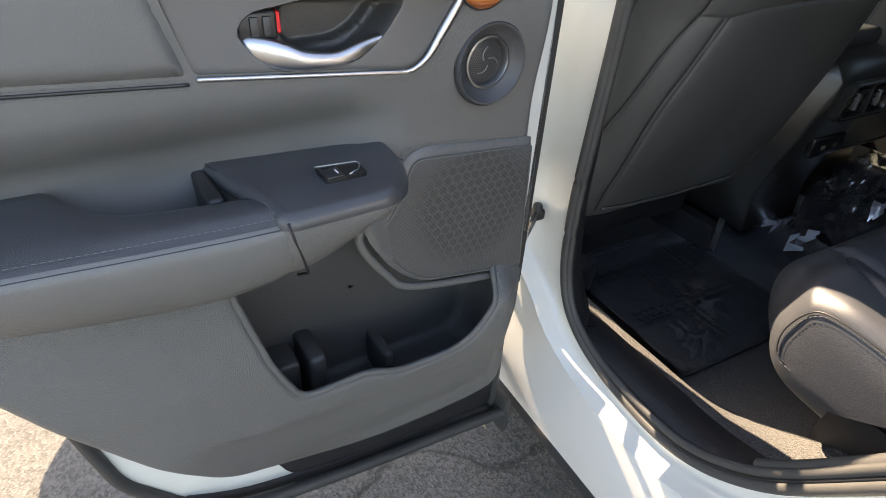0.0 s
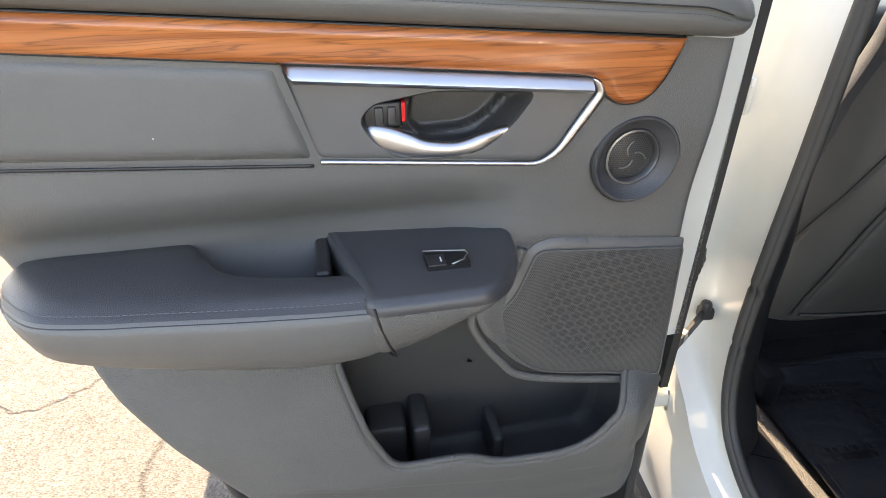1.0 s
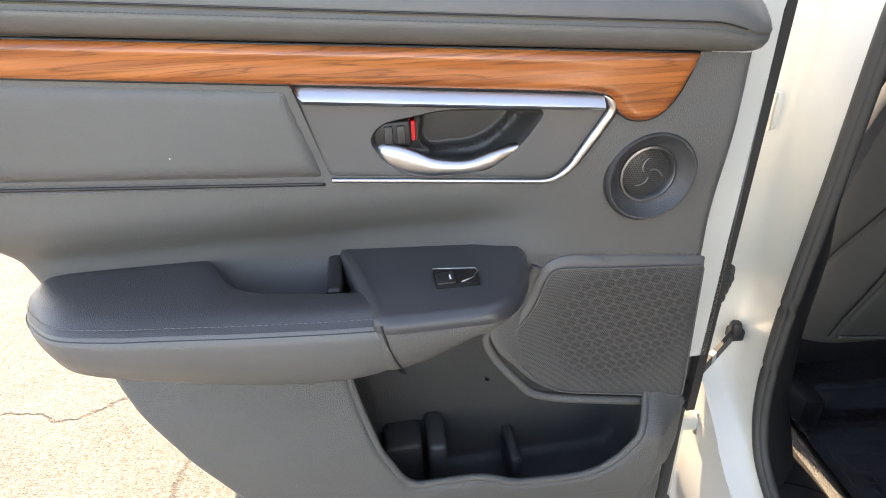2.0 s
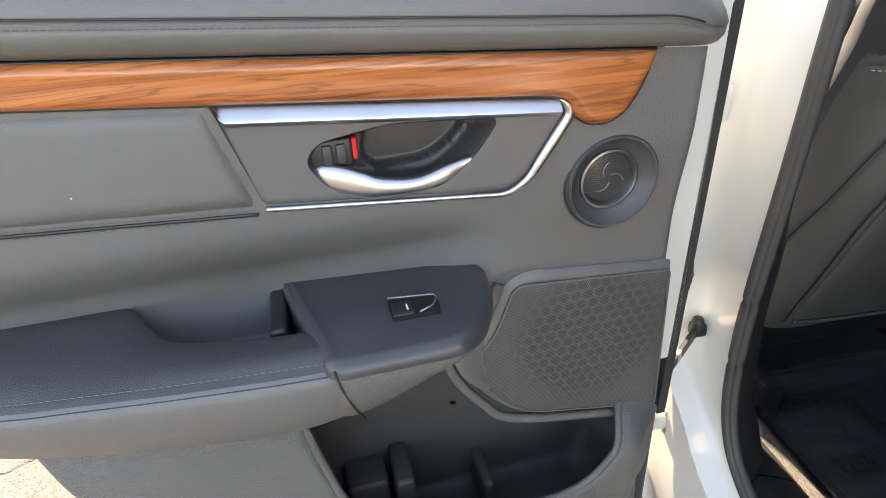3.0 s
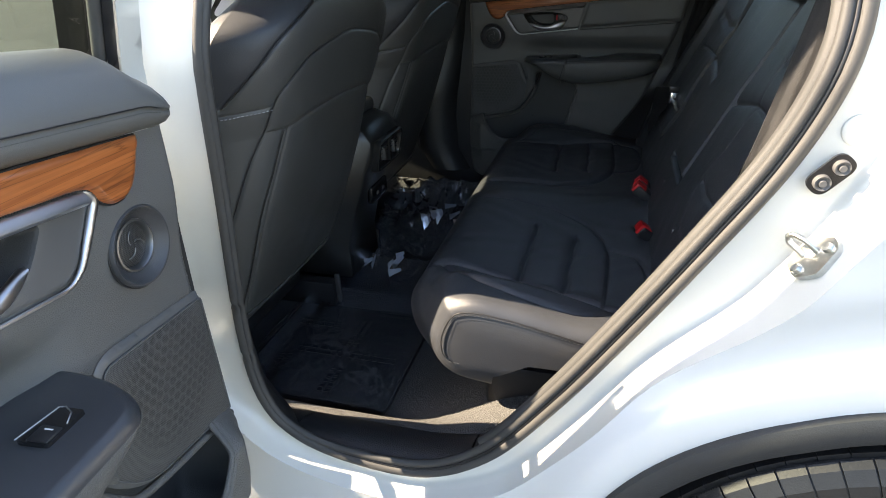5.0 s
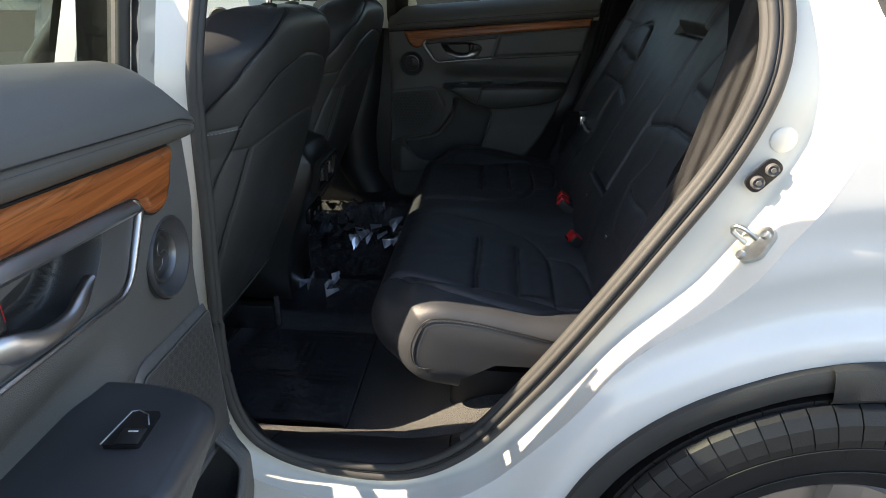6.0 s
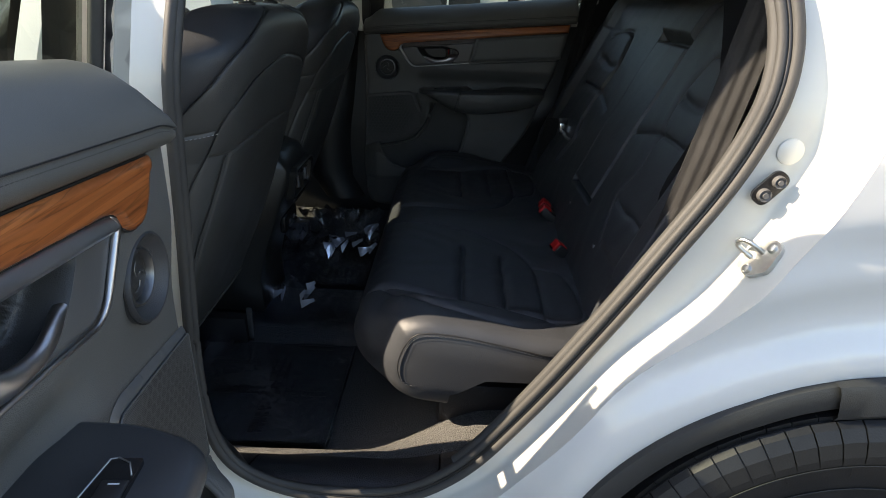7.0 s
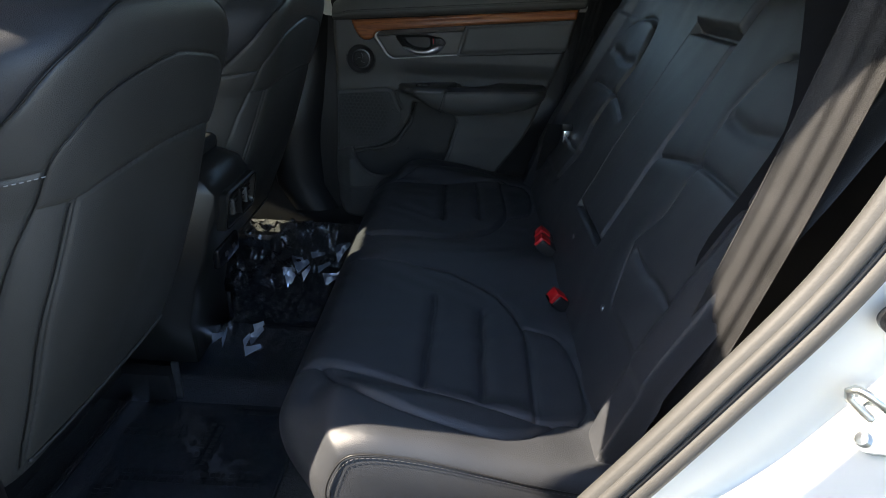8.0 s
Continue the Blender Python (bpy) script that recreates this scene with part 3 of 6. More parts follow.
    part("roof_rail_trim", grid([[(x, jamb_y(1.50) + a, z - 0.03 * ((x - 0.35) / 0.9) ** 2) for a, z in ((0.0, 1.49), (0.01, 1.47), (0.05, 1.48), (0.09, 1.53))] for x in np.linspace(-0.6, 1.6, 20)]), HEADLINER, car)
    # far side with its two windows
    rear_win = rounded([(0.21, 1.205), (0.93, 1.245), (0.985, 1.30), (0.90, 1.47), (0.27, 1.49)], 0.03, 0.02)
    me = sheet(side, lambda q: far(0) - skin(q), 0.05, holes=(front_win, rear_win))
    part("far_side_panel", me, WHITE, car)
    inner = sheet(rounded([(-1.0, 0.30), (1.6, 0.30), (1.6, 1.55), (-0.6, 1.55), (-1.0, 1.1)], 0.02, 0.02), lambda q: far(0.135) - np.clip(skin(q), 0, 1), 0.05, holes=(front_win, np.vstack([card_outline() * (0.985, 1) + (0.042, 0.0), [(0.97, 1.26), (0.93, 1.46), (0.25, 1.48), (0.19, 1.14)]])))
    part("far_pillar_trim", inner, BLACK, car, "dark pillar trim on the far side")
    for w, g in ((front_win, GLASS),):
        part("far_window", sheet(w, lambda q: far(0.03) - skin(q), 0.06), g, car, "tinted side window")
    # front bulkhead and dashboard, windscreen, tailgate
    part("dashboard", box(-1.45, -0.82, 0.10, far(0.10), 0.30, 0.98, 0.06, 4), BLACK, car, "black dashboard")
    for yy, s in ((0.12, 1), (far(0.12), -1)):
        part("front_pillar_trim", tube(catmull([(-1.34, yy + 0.0 * s, 0.95), (-1.10, yy + 0.07 * s, 1.15), (-0.85, yy + 0.17 * s, 1.34), (-0.60, yy + 0.24 * s, 1.51)], 0.05, False), 0.072, 12), BLACK, car, "dark windscreen pillar trim")
    ws = [[(-1.30, yy, 0.99), (-0.60, yy + 0.20 * (1 if yy < MID else -1), 1.53)] for yy in (0.12, far(0.12))]
    part("windscreen", grid(ws, flip=True), GLASS, car, "windscreen glass")
    part("tailgate", sharp(grid([[(x, yy, z) for x, z in ((1.97, 0.30), (2.0, 0.9), (1.90, 1.10), (1.66, 1.50))] for yy in (0.12, far(0.12))]), 30), WHITE, car)
    part("load_floor", grid([[(x, yy, 0.62) for yy in (0.1, far(0.1))] for x in (0.95, 1.98)], flip=True), CARPET, car)
    part("left_pillar_trim", sheet(rounded([(0.90, 0.45), (1.9, 0.45), (1.75, 1.35), (1.5, 1.53), (0.80, 1.53), (0.92, 1.30), (0.93, 1.12), (0.86, 0.95)], 0.03, 0.02), lambda q: 0.385 + 0.5 * np.clip(skin(q), 0, 1), 0.05, flip=True), BLACK, car, "dark pillar trim")
    rows = []
    for z in np.linspace(0.50, 1.46, 24):
        l = float(jamb_y(np.array(z))) - 0.085
        xs = float(np.interp(z, [0.50, 0.58, 0.72, 0.97, 1.20, 1.43, 1.46], [0.14, 0.088, 0.074, 0.086, 0.102, 0.140, 0.15]))
        slim = float(np.interp(z, [0.5, 0.82, 0.98], [1.0, 1.0, 0.5]))
        rows.append([(xs + a, 0.10 + b * (slim if b > 0 else 1) + l, z) for a, b in ((0.006, -0.008), (0.0, 0.012), (-0.03, 0.045), (-0.075, 0.070), (-0.12, 0.076), (-0.16, 0.070), (-0.18, 0.03), (-0.185, -0.03))])
    part("pillar_trim", grid(rows), BLACK, car, "black B-pillar trim")
    part("far_pillar_cover", grid([[(a, far(b + 0.045), c) for a, b, c in r] for r in rows], flip=True), BLACK, car, "black B-pillar trim")
    part("windscreen_header", box(-0.69, -0.55, 0.26, far(0.26), 1.478, 1.555, 0.02, 3), HEADLINER, car, "light cloth header above the windscreen")


car_body()


def wheel():
    R = 0.37
    prof = [(0.222, -0.092), (0.27, -0.112), (0.315, -0.118), (0.345, -0.112), (0.361, -0.098)]
    prof += [(0.367, -0.085), (0.369, 0.085), (0.361, 0.098), (0.33, 0.115), (0.25, 0.10), (0.235, 0.09)]
    w = part("rear_wheel", lathe(prof, (0, 0, 0), "y", 96), TYRE, car, "black rubber tyre with a treaded shoulder")
    w.location = (1.09, 0.085, 0.379)
    w.scale = (1.03, 1.0, 1.03)
    # tread blocks: three ribs across and two rows of shoulder lugs
    V, F = [], []

    def block(a0, a1, y0, y1, r0, r1, skew=0.0):
        k = len(V)
        for r in (r0, r1):
            for a, y in ((a0, y0), (a1, y0), (a1, y1), (a0, y1)):
                aa = a + skew * (y - y0)
                V.append((r * math.sin(aa), y, r * math.cos(aa)))
        for f in ((4, 5, 6, 7), (0, 1, 5, 4), (1, 2, 6, 5), (2, 3, 7, 6), (3, 0, 4, 7)):
            F.append(tuple(k + i for i in f[::-1]))
    def lug(a0, a1, prof):
        k = len(V)
        for y, r, h in prof:
            for a in (a0, a1):
                for q in (0.0, h):
                    V.append(((r + 0.6 * q) * math.sin(a), y - 0.8 * q, (r + 0.6 * q) * math.cos(a)))
        for i in range(len(prof) - 1):
            b = k + 4 * i
            F.extend([(b + 1, b + 5, b + 7, b + 3), (b, b + 4, b + 5, b + 1), (b + 3, b + 7, b + 6, b + 2)])
        F.extend([(k, k + 1, k + 3, k + 2), (b + 4, b + 6, b + 7, b + 5)])
    n = 68
    for i in range(n):
        a = 2 * math.pi * i / n
        s = 2 * math.pi / n
        block(a + s * 0.4, a + s * 1.36, -0.088, -0.060, 0.355, 0.3735)
        block(a + s * 0.3, a + s * 1.2, 0.062, 0.108, 0.352, 0.373)
        block(a, a + s * 0.92, -0.052, -0.019, 0.36, 0.3745, 1.2)
        block(a + s * 0.2, a + s * 1.10, -0.010, 0.022, 0.36, 0.3745, 1.2)
        block(a + s * 0.1, a + s * 1.0, 0.030, 0.054, 0.36, 0.3745, -1.2)
        lug(a, a + s * 0.93, [(-0.0915, 0.3665, 0.0035), (-0.101, 0.3610, 0.004), (-0.112, 0.3460, 0.0035), (-0.1175, 0.3250, 0.0018), (-0.1185, 0.3130, 0.0002)])
        if i % 3 == 0:
            lug(a + s * 0.45, a + s * 0.50, [(-0.1190, 0.3080, 0.0006), (-0.1188, 0.2990, 0.0006), (-0.1175, 0.2900, 0.0006)])
    for r, h in ((0.3105, 0.0012), (0.262, 0.0014)):
        yb = -0.119 if r > 0.3 else -0.1105
        part("sidewall_ring", tube([(r * math.sin(a), yb, r * math.cos(a)) for a in np.arange(120) / 120 * 2 * math.pi], h, 5, closed=True, up=(0, 1, 0)), TYRE, w)
    part("tread", mesh_of(V, F, False), TYRE, w)
    rim = part("rim", lathe([(0.03, -0.07), (0.19, -0.055), (0.213, -0.085), (0.224, -0.092), (0.226, 0.09), (0.2, 0.09)], (0, 0, 0), "y", 64), SATIN, w, "alloy wheel rim")
    for k in range(5):
        a = 2 * math.pi * k / 5
        o = np.array([(-0.03, 0.04), (0.03, 0.04), (0.022, 0.213), (-0.022, 0.213)])
        c, s = math.cos(a), math.sin(a)
        part("spoke", prism(o @ np.array([[c, s], [-s, c]]), -0.085, -0.055), SATIN, w)
    return w


wheel()

# ---- the open rear door ----
# door's own coordinates: x along the door from its hinge, y out of its inner face, z up
DOOR_M = pose(0, 0, 0, 0, 0, -85.6)
PROFILE = [(0.45, 0.150), (0.50, 0.172), (0.56, 0.190), (0.65, 0.206), (0.74, 0.208), (0.80, 0.200), (0.86, 0.178), (0.91, 0.150), (0.95, 0.140), (0.975, 0.142), (0.998, 0.160), (1.015, 0.168), (1.03, 0.169), (1.06, 0.169), (1.12, 0.172), (1.2, 0.175)]
GRILLE = rounded([(0.104, 0.916), (0.262, 0.934), (0.284, 0.924), (0.304, 0.868), (0.335, 0.836), (0.303, 0.782), (0.262, 0.747), (0.097, 0.714)], [0.004, 0.012, 0.01, 0.02, 0.012, 0.03, 0.03, 0.004], 0.004)
POCKET = rounded([(0.496, 0.840), (0.470, 0.735), (0.442, 0.672), (0.354, 0.672), (0.318, 0.652), (0.205, 0.646), (0.134, 0.757), (0.262, 0.757), (0.303, 0.79), (0.34, 0.84), (0.345, 0.89), (0.45, 0.89)], [0.02, 0.02, 0.02, 0.02, 0.02, 0.05, 0.02, 0.03, 0.03, 0.02, 0.01, 0.01], 0.004)
CUP = rounded([(0.449, 1.076), (0.434, 1.050), (0.394, 1.040), (0.342, 1.038), (0.312, 1.060), (0.288, 1.092), (0.382, 1.098), (0.436, 1.090)], 0.014, 0.003)
BEZEL = rounded([(0.510, 1.1275), (0.487, 1.043), (0.284, 1.0235), (0.266, 1.034), (0.2275, 1.090), (0.240, 1.1025)], [0.006, 0.008, 0.018, 0.012, 0.010, 0.010], 0.003)[::-1]
CUP_IN = rounded([(0.398, 1.094), (0.303, 1.0905), (0.325, 1.064), (0.347, 1.052), (0.392, 1.050), (0.404, 1.062)], 0.012, 0.003)
TWEETER = (0.183, 1.017)


def card_w(q, pocket=True):
    """How far the trim stands out of the door, over length and height."""
    z = q[:, 1]
    zs, ws = zip(*PROFILE)
    w = np.interp(z, zs, ws)
    w = (np.interp(z - 0.006, zs, ws) + 2 * w + np.interp(z + 0.006, zs, ws)) / 4
    # the front part is flatter, behind the loudspeaker
    flat = smooth01((0.36 - q[:, 0]) / 0.08) * smooth01((z - 0.70) / 0.05)
    w = w * (1 - flat) + (0.158 + 0.012 * smooth01((z - 0.95) / 0.12)) * flat
    w = w - 0.03 * smooth01((q[:, 0] - 0.55) / 0.25) * smooth01((0.95 - z) / 0.1)
    w = w - 0.034 * smooth01((0.15 - q[:, 0]) / 0.05) * smooth01((0.76 - z) / 0.06) * smooth01((z - 0.5) / 0.1)
    if pocket:
        s = sdist(POCKET, q)
        w = w - 0.006 * smooth01((-s + 0.006) / 0.006)
    # a crease runs down and rearwards from the pocket's lower lip
    line = np.interp(q[:, 0], [0.13, 0.30, 0.44, 0.50, 0.58], [0.600, 0.606, 0.634, 0.642, 0.668])
    w = w - 0.010 * smooth01((line - z) / 0.012 + 0.5) * smooth01((0.60 - q[:, 0]) / 0.12) * smooth01((z - 0.47) / 0.06)
    edge = sdist(FULL, q)
    w = w - 0.014 * (1 - np.clip(-edge / 0.014, 0, 1)) ** 2
    return w


def roll_bottom(u):
    return 1.120 + 0.081 * u


_c = card_outline()
FULL = np.vstack([_c, [(u, roll_bottom(u) + 0.01) for u in np.linspace(0.85, 0.098, 90)]])




def hex_dots(nt, vec, pitch, plane="xz"):
    """Distance to the nearest point of a triangular lattice, in pitches."""
    sep = nt.nodes.new("ShaderNodeSeparateXYZ")
    nt.links.new(vec, sep.inputs[0])

    def math_node(op, a, b=None, c=None):
        n = nt.nodes.new("ShaderNodeMath")
        n.operation = op
        for k, v in enumerate((a, b, c)):
            if v is None:
                continue
            if isinstance(v, (int, float)):
                n.inputs[k].default_value = v
            else:
                nt.links.new(v, n.inputs[k])
        return n.outputs[0]
    ds = []
    for ox, oy in ((0.0, 0.0), (0.5, 0.866)):
        x = math_node("MULTIPLY_ADD", sep.outputs[0], 1 / pitch, ox)
        y = math_node("MULTIPLY_ADD", sep.outputs[2], 1 / pitch, oy)
        x = math_node("WRAP", x, 0.5, -0.5)
        y = math_node("WRAP", y, 0.866, -0.866)
        ds.append(math_node("SQRT", math_node("ADD", math_node("MULTIPLY", x, x), math_node("MULTIPLY", y, y))))
    return math_node("MINIMUM", ds[0], ds[1]), math_node


def mesh_mat(name, pitch, big=0.0, base=0.075, hole=0.006, rough=0.5):
    """Punched plate: small dark holes on a triangular lattice, darker in large hexagons where the plate is open behind."""
    m = mat(name, (base, base, base), rough)
    nt = m.node_tree
    b = nt.nodes["Principled BSDF"]
    tc = nt.nodes.new("ShaderNodeTexCoord")
    d, mn = hex_dots(nt, tc.outputs["Object"], pitch)
    mr = nt.nodes.new("ShaderNodeMapRange")
    mr.inputs["From Min"].default_value, mr.inputs["From Max"].default_value = 0.24, 0.40
    nt.links.new(d, mr.inputs["Value"])
    solid = mr.outputs[0]
    low = hole
    mix = nt.nodes.new("ShaderNodeMix")
    mix.data_type = "RGBA"
    mix.inputs["A"].default_value = (hole, hole, hole, 1)
    mix.inputs["B"].default_value = (base, base, base * 0.98, 1)
    if big:
        D, mn = hex_dots(nt, tc.outputs["Object"], big)
        r2 = nt.nodes.new("ShaderNodeMapRange")
        r2.inputs["From Min"].default_value, r2.inputs["From Max"].default_value = 0.34, 0.46
        r2.inputs["To Min"].default_value, r2.inputs["To Max"].default_value = 0.0, 0.30
        nt.links.new(D, r2.inputs["Value"])
        # the open hexagons fill a round field and close towards its rim
        sep = nt.nodes.new("ShaderNodeSeparateXYZ")
        nt.links.new(tc.outputs["Object"], sep.inputs[0])
        dx = mn("SUBTRACT", sep.outputs[0], 0.190)
        dz = mn("SUBTRACT", sep.outputs[2], 0.845)
        rr = mn("SQRT", mn("ADD", mn("MULTIPLY", dx, dx), mn("MULTIPLY", dz, dz)))
        r3 = nt.nodes.new("ShaderNodeMapRange")
        r3.inputs["From Min"].default_value, r3.inputs["From Max"].default_value = 0.066, 0.095
        nt.links.new(rr, r3.inputs["Value"])
        fill = mn("MAXIMUM", r2.outputs[0], mn("MULTIPLY", r3.outputs[0], 0.30))
        solid = mn("MINIMUM", mn("MULTIPLY_ADD", solid, 0.70, fill), 1.0)
    nt.links.new(solid, mix.inputs["Factor"])
    nt.links.new(mix.outputs["Result"], b.inputs["Base Color"])
    bp = nt.nodes.new("ShaderNodeBump")
    bp.inputs["Strength"].default_value, bp.inputs["Distance"].default_value = 0.5, 0.0008
    nt.links.new(mr.outputs[0], bp.inputs["Height"])
    nt.links.new(bp.outputs[0], b.inputs["Normal"])
    return m


GRILLE_MAT = mesh_mat("speaker_mesh", 0.0021, 0.0128, base=0.092, hole=0.002)
TWEET_MAT = mesh_mat("tweeter_mesh", 0.0024, base=0.050, hole=0.001, rough=0.35)
TREAD_BAR = mat("white_mark", (0.75, 0.75, 0.75), 0.5)


def area(p):
    return 0.5 * float(np.sum(p[:, 0] * np.roll(p[:, 1], -1) - np.roll(p[:, 0], -1) * p[:, 1]))


RECESS = mat("recess_plastic", (0.036, 0.036, 0.036), 0.42, vary=0.1, vscale=15, bump=0.2, bscale=900, kind="leather")


def poly_path(loop, w):
    return np.stack([loop[:, 0], np.broadcast_to(w, (len(loop),)), loop[:, 1]], 1)


def handle_unit(d):
    # plate with the recess for the fingers
    def h(q):
        s = sdist(CUP, q)
        s2 = sdist(CUP_IN, q)
        w = 0.1705 - 0.030 * smooth01((-s + 0.0005) / 0.011) - 0.012 * smooth01((-s2) / 0.004)
        e = sdist(BEZEL, q)
        return w - 0.004 * smooth01((e + 0.006) / 0.006)
    plate = part("handle_bezel", sheet(BEZEL[::-1], h, 0.0032, holes=[CUP]), SMOOTH, d, "grey plastic handle surround")
    part("finger_recess", sheet(CUP[::-1] if area(CUP) > 0 else CUP, h, 0.0026, lines=[np.vstack([CUP_IN, CUP_IN[:1]])]), RECESS, d, "black finger recess")
    # chrome: a broad bevelled bar along the top, thin on the other sides
    top0, top1 = np.array((0.5115, 1.1320)), np.array((0.2405, 1.1050))
    prof = [(0.0, 0.160), (0.0, 0.1690), (0.0010, 0.1705), (0.0125, 0.1800), (0.0150, 0.1808), (0.0185, 0.1785), (0.021, 0.168)]
    rows = []
    for t in np.linspace(0, 1, 60):
        p = top0 + (top1 - top0) * t
        grow = smooth01(t / 0.05) * 0.75 + 0.25
        rows.append([(p[0] - 0.01 * (1 - grow) * k / 0.02, w, p[1] - k * grow * (1.0 - 0.12 * t)) for k, w in prof])
    part("chrome_bar", sharp(grid(rows), 50), SATIN, d, "broad satin chrome bar")
    run = rounded([(0.2395, 1.1020), (0.2275, 1.0895), (0.266, 1.0335), (0.284, 1.0230), (0.487, 1.0425), (0.494, 1.0425)], [0.004, 0.010, 0.012, 0.018, 0.004, 0.001], 0.003)
    i0 = int(np.argmin(np.hypot(*(run - (0.2395, 1.1015)).T)))
    run = np.roll(run, -i0, axis=0)
    stop = int(np.argmin(np.hypot(*(run - (0.488, 1.0425)).T)))
    run = run[:stop] if stop > len(run) / 3 else run[::-1][:len(run) - stop]
    wide = np.linspace(0, 1, len(run))
    r = 0.0022 + 0.0030 * (1 - smooth01((wide - 0.12) / 0.25)) * smooth01((wide + 0.02) / 0.05)
    part("chrome_edge", tube(poly_path(run, 0.1715), r, 8, up=(0, 1, 0), flat=0.8), SATIN, d, "thin satin chrome edging")
    # lever: a curved blade
    st = np.array([(0.4480, 1.0700, 1.0600, 0.157), (0.4370, 1.0705, 1.0480, 0.165), (0.4210, 1.0680, 1.0420, 0.1715), (0.4050, 1.0620, 1.0390, 0.1745), (0.3900, 1.0555, 1.0380, 0.1755), (0.3630, 1.0520, 1.0380, 0.1745), (0.3400, 1.0570, 1.0415, 0.1720), (0.3220, 1.0605, 1.0490, 0.1680), (0.3110, 1.0620, 1.0590, 0.1665)])
    f = catmull(st, 0.003, False)
    rows = []
    for u, zt, zb, w in f:
        c, hh = (zt + zb) / 2, (zt - zb) / 2
        rows.append([(u, w - 0.004 + 0.007 * math.cos(a) * (1.0 if math.cos(a) > 0 else 0.7), c + hh * math.sin(a)) for a in np.arange(20) / 20 * 2 * math.pi])
    part("door_lever", grid(rows, wrap=True, caps=True, flip=True), SATIN, d, "satin silver pull lever")
    lock = part("lock_knob", box(0.4100, 0.4440, 0.132, 0.1640, 1.0650, 1.0890, 0.003, 3), BLACK, d, "black door lock slider with a red flag")
    part("red_flag", box(0.4060, 0.4110, 0.140, 0.1605, 1.0690, 1.0870, 0.001, 1), RED, lock, "red unlocked flag")
    for u0 in (0.4155, 0.4265):
        part("finger_ridge", box(u0, u0 + 0.0075, 0.162, 0.1668, 1.0690, 1.0850, 0.0014, 2), RECESS, lock)
    part("pivot_cover", box(0.433, 0.449, 0.140, 0.1570, 1.0640, 1.0885, 0.004, 3), BLACK, d)


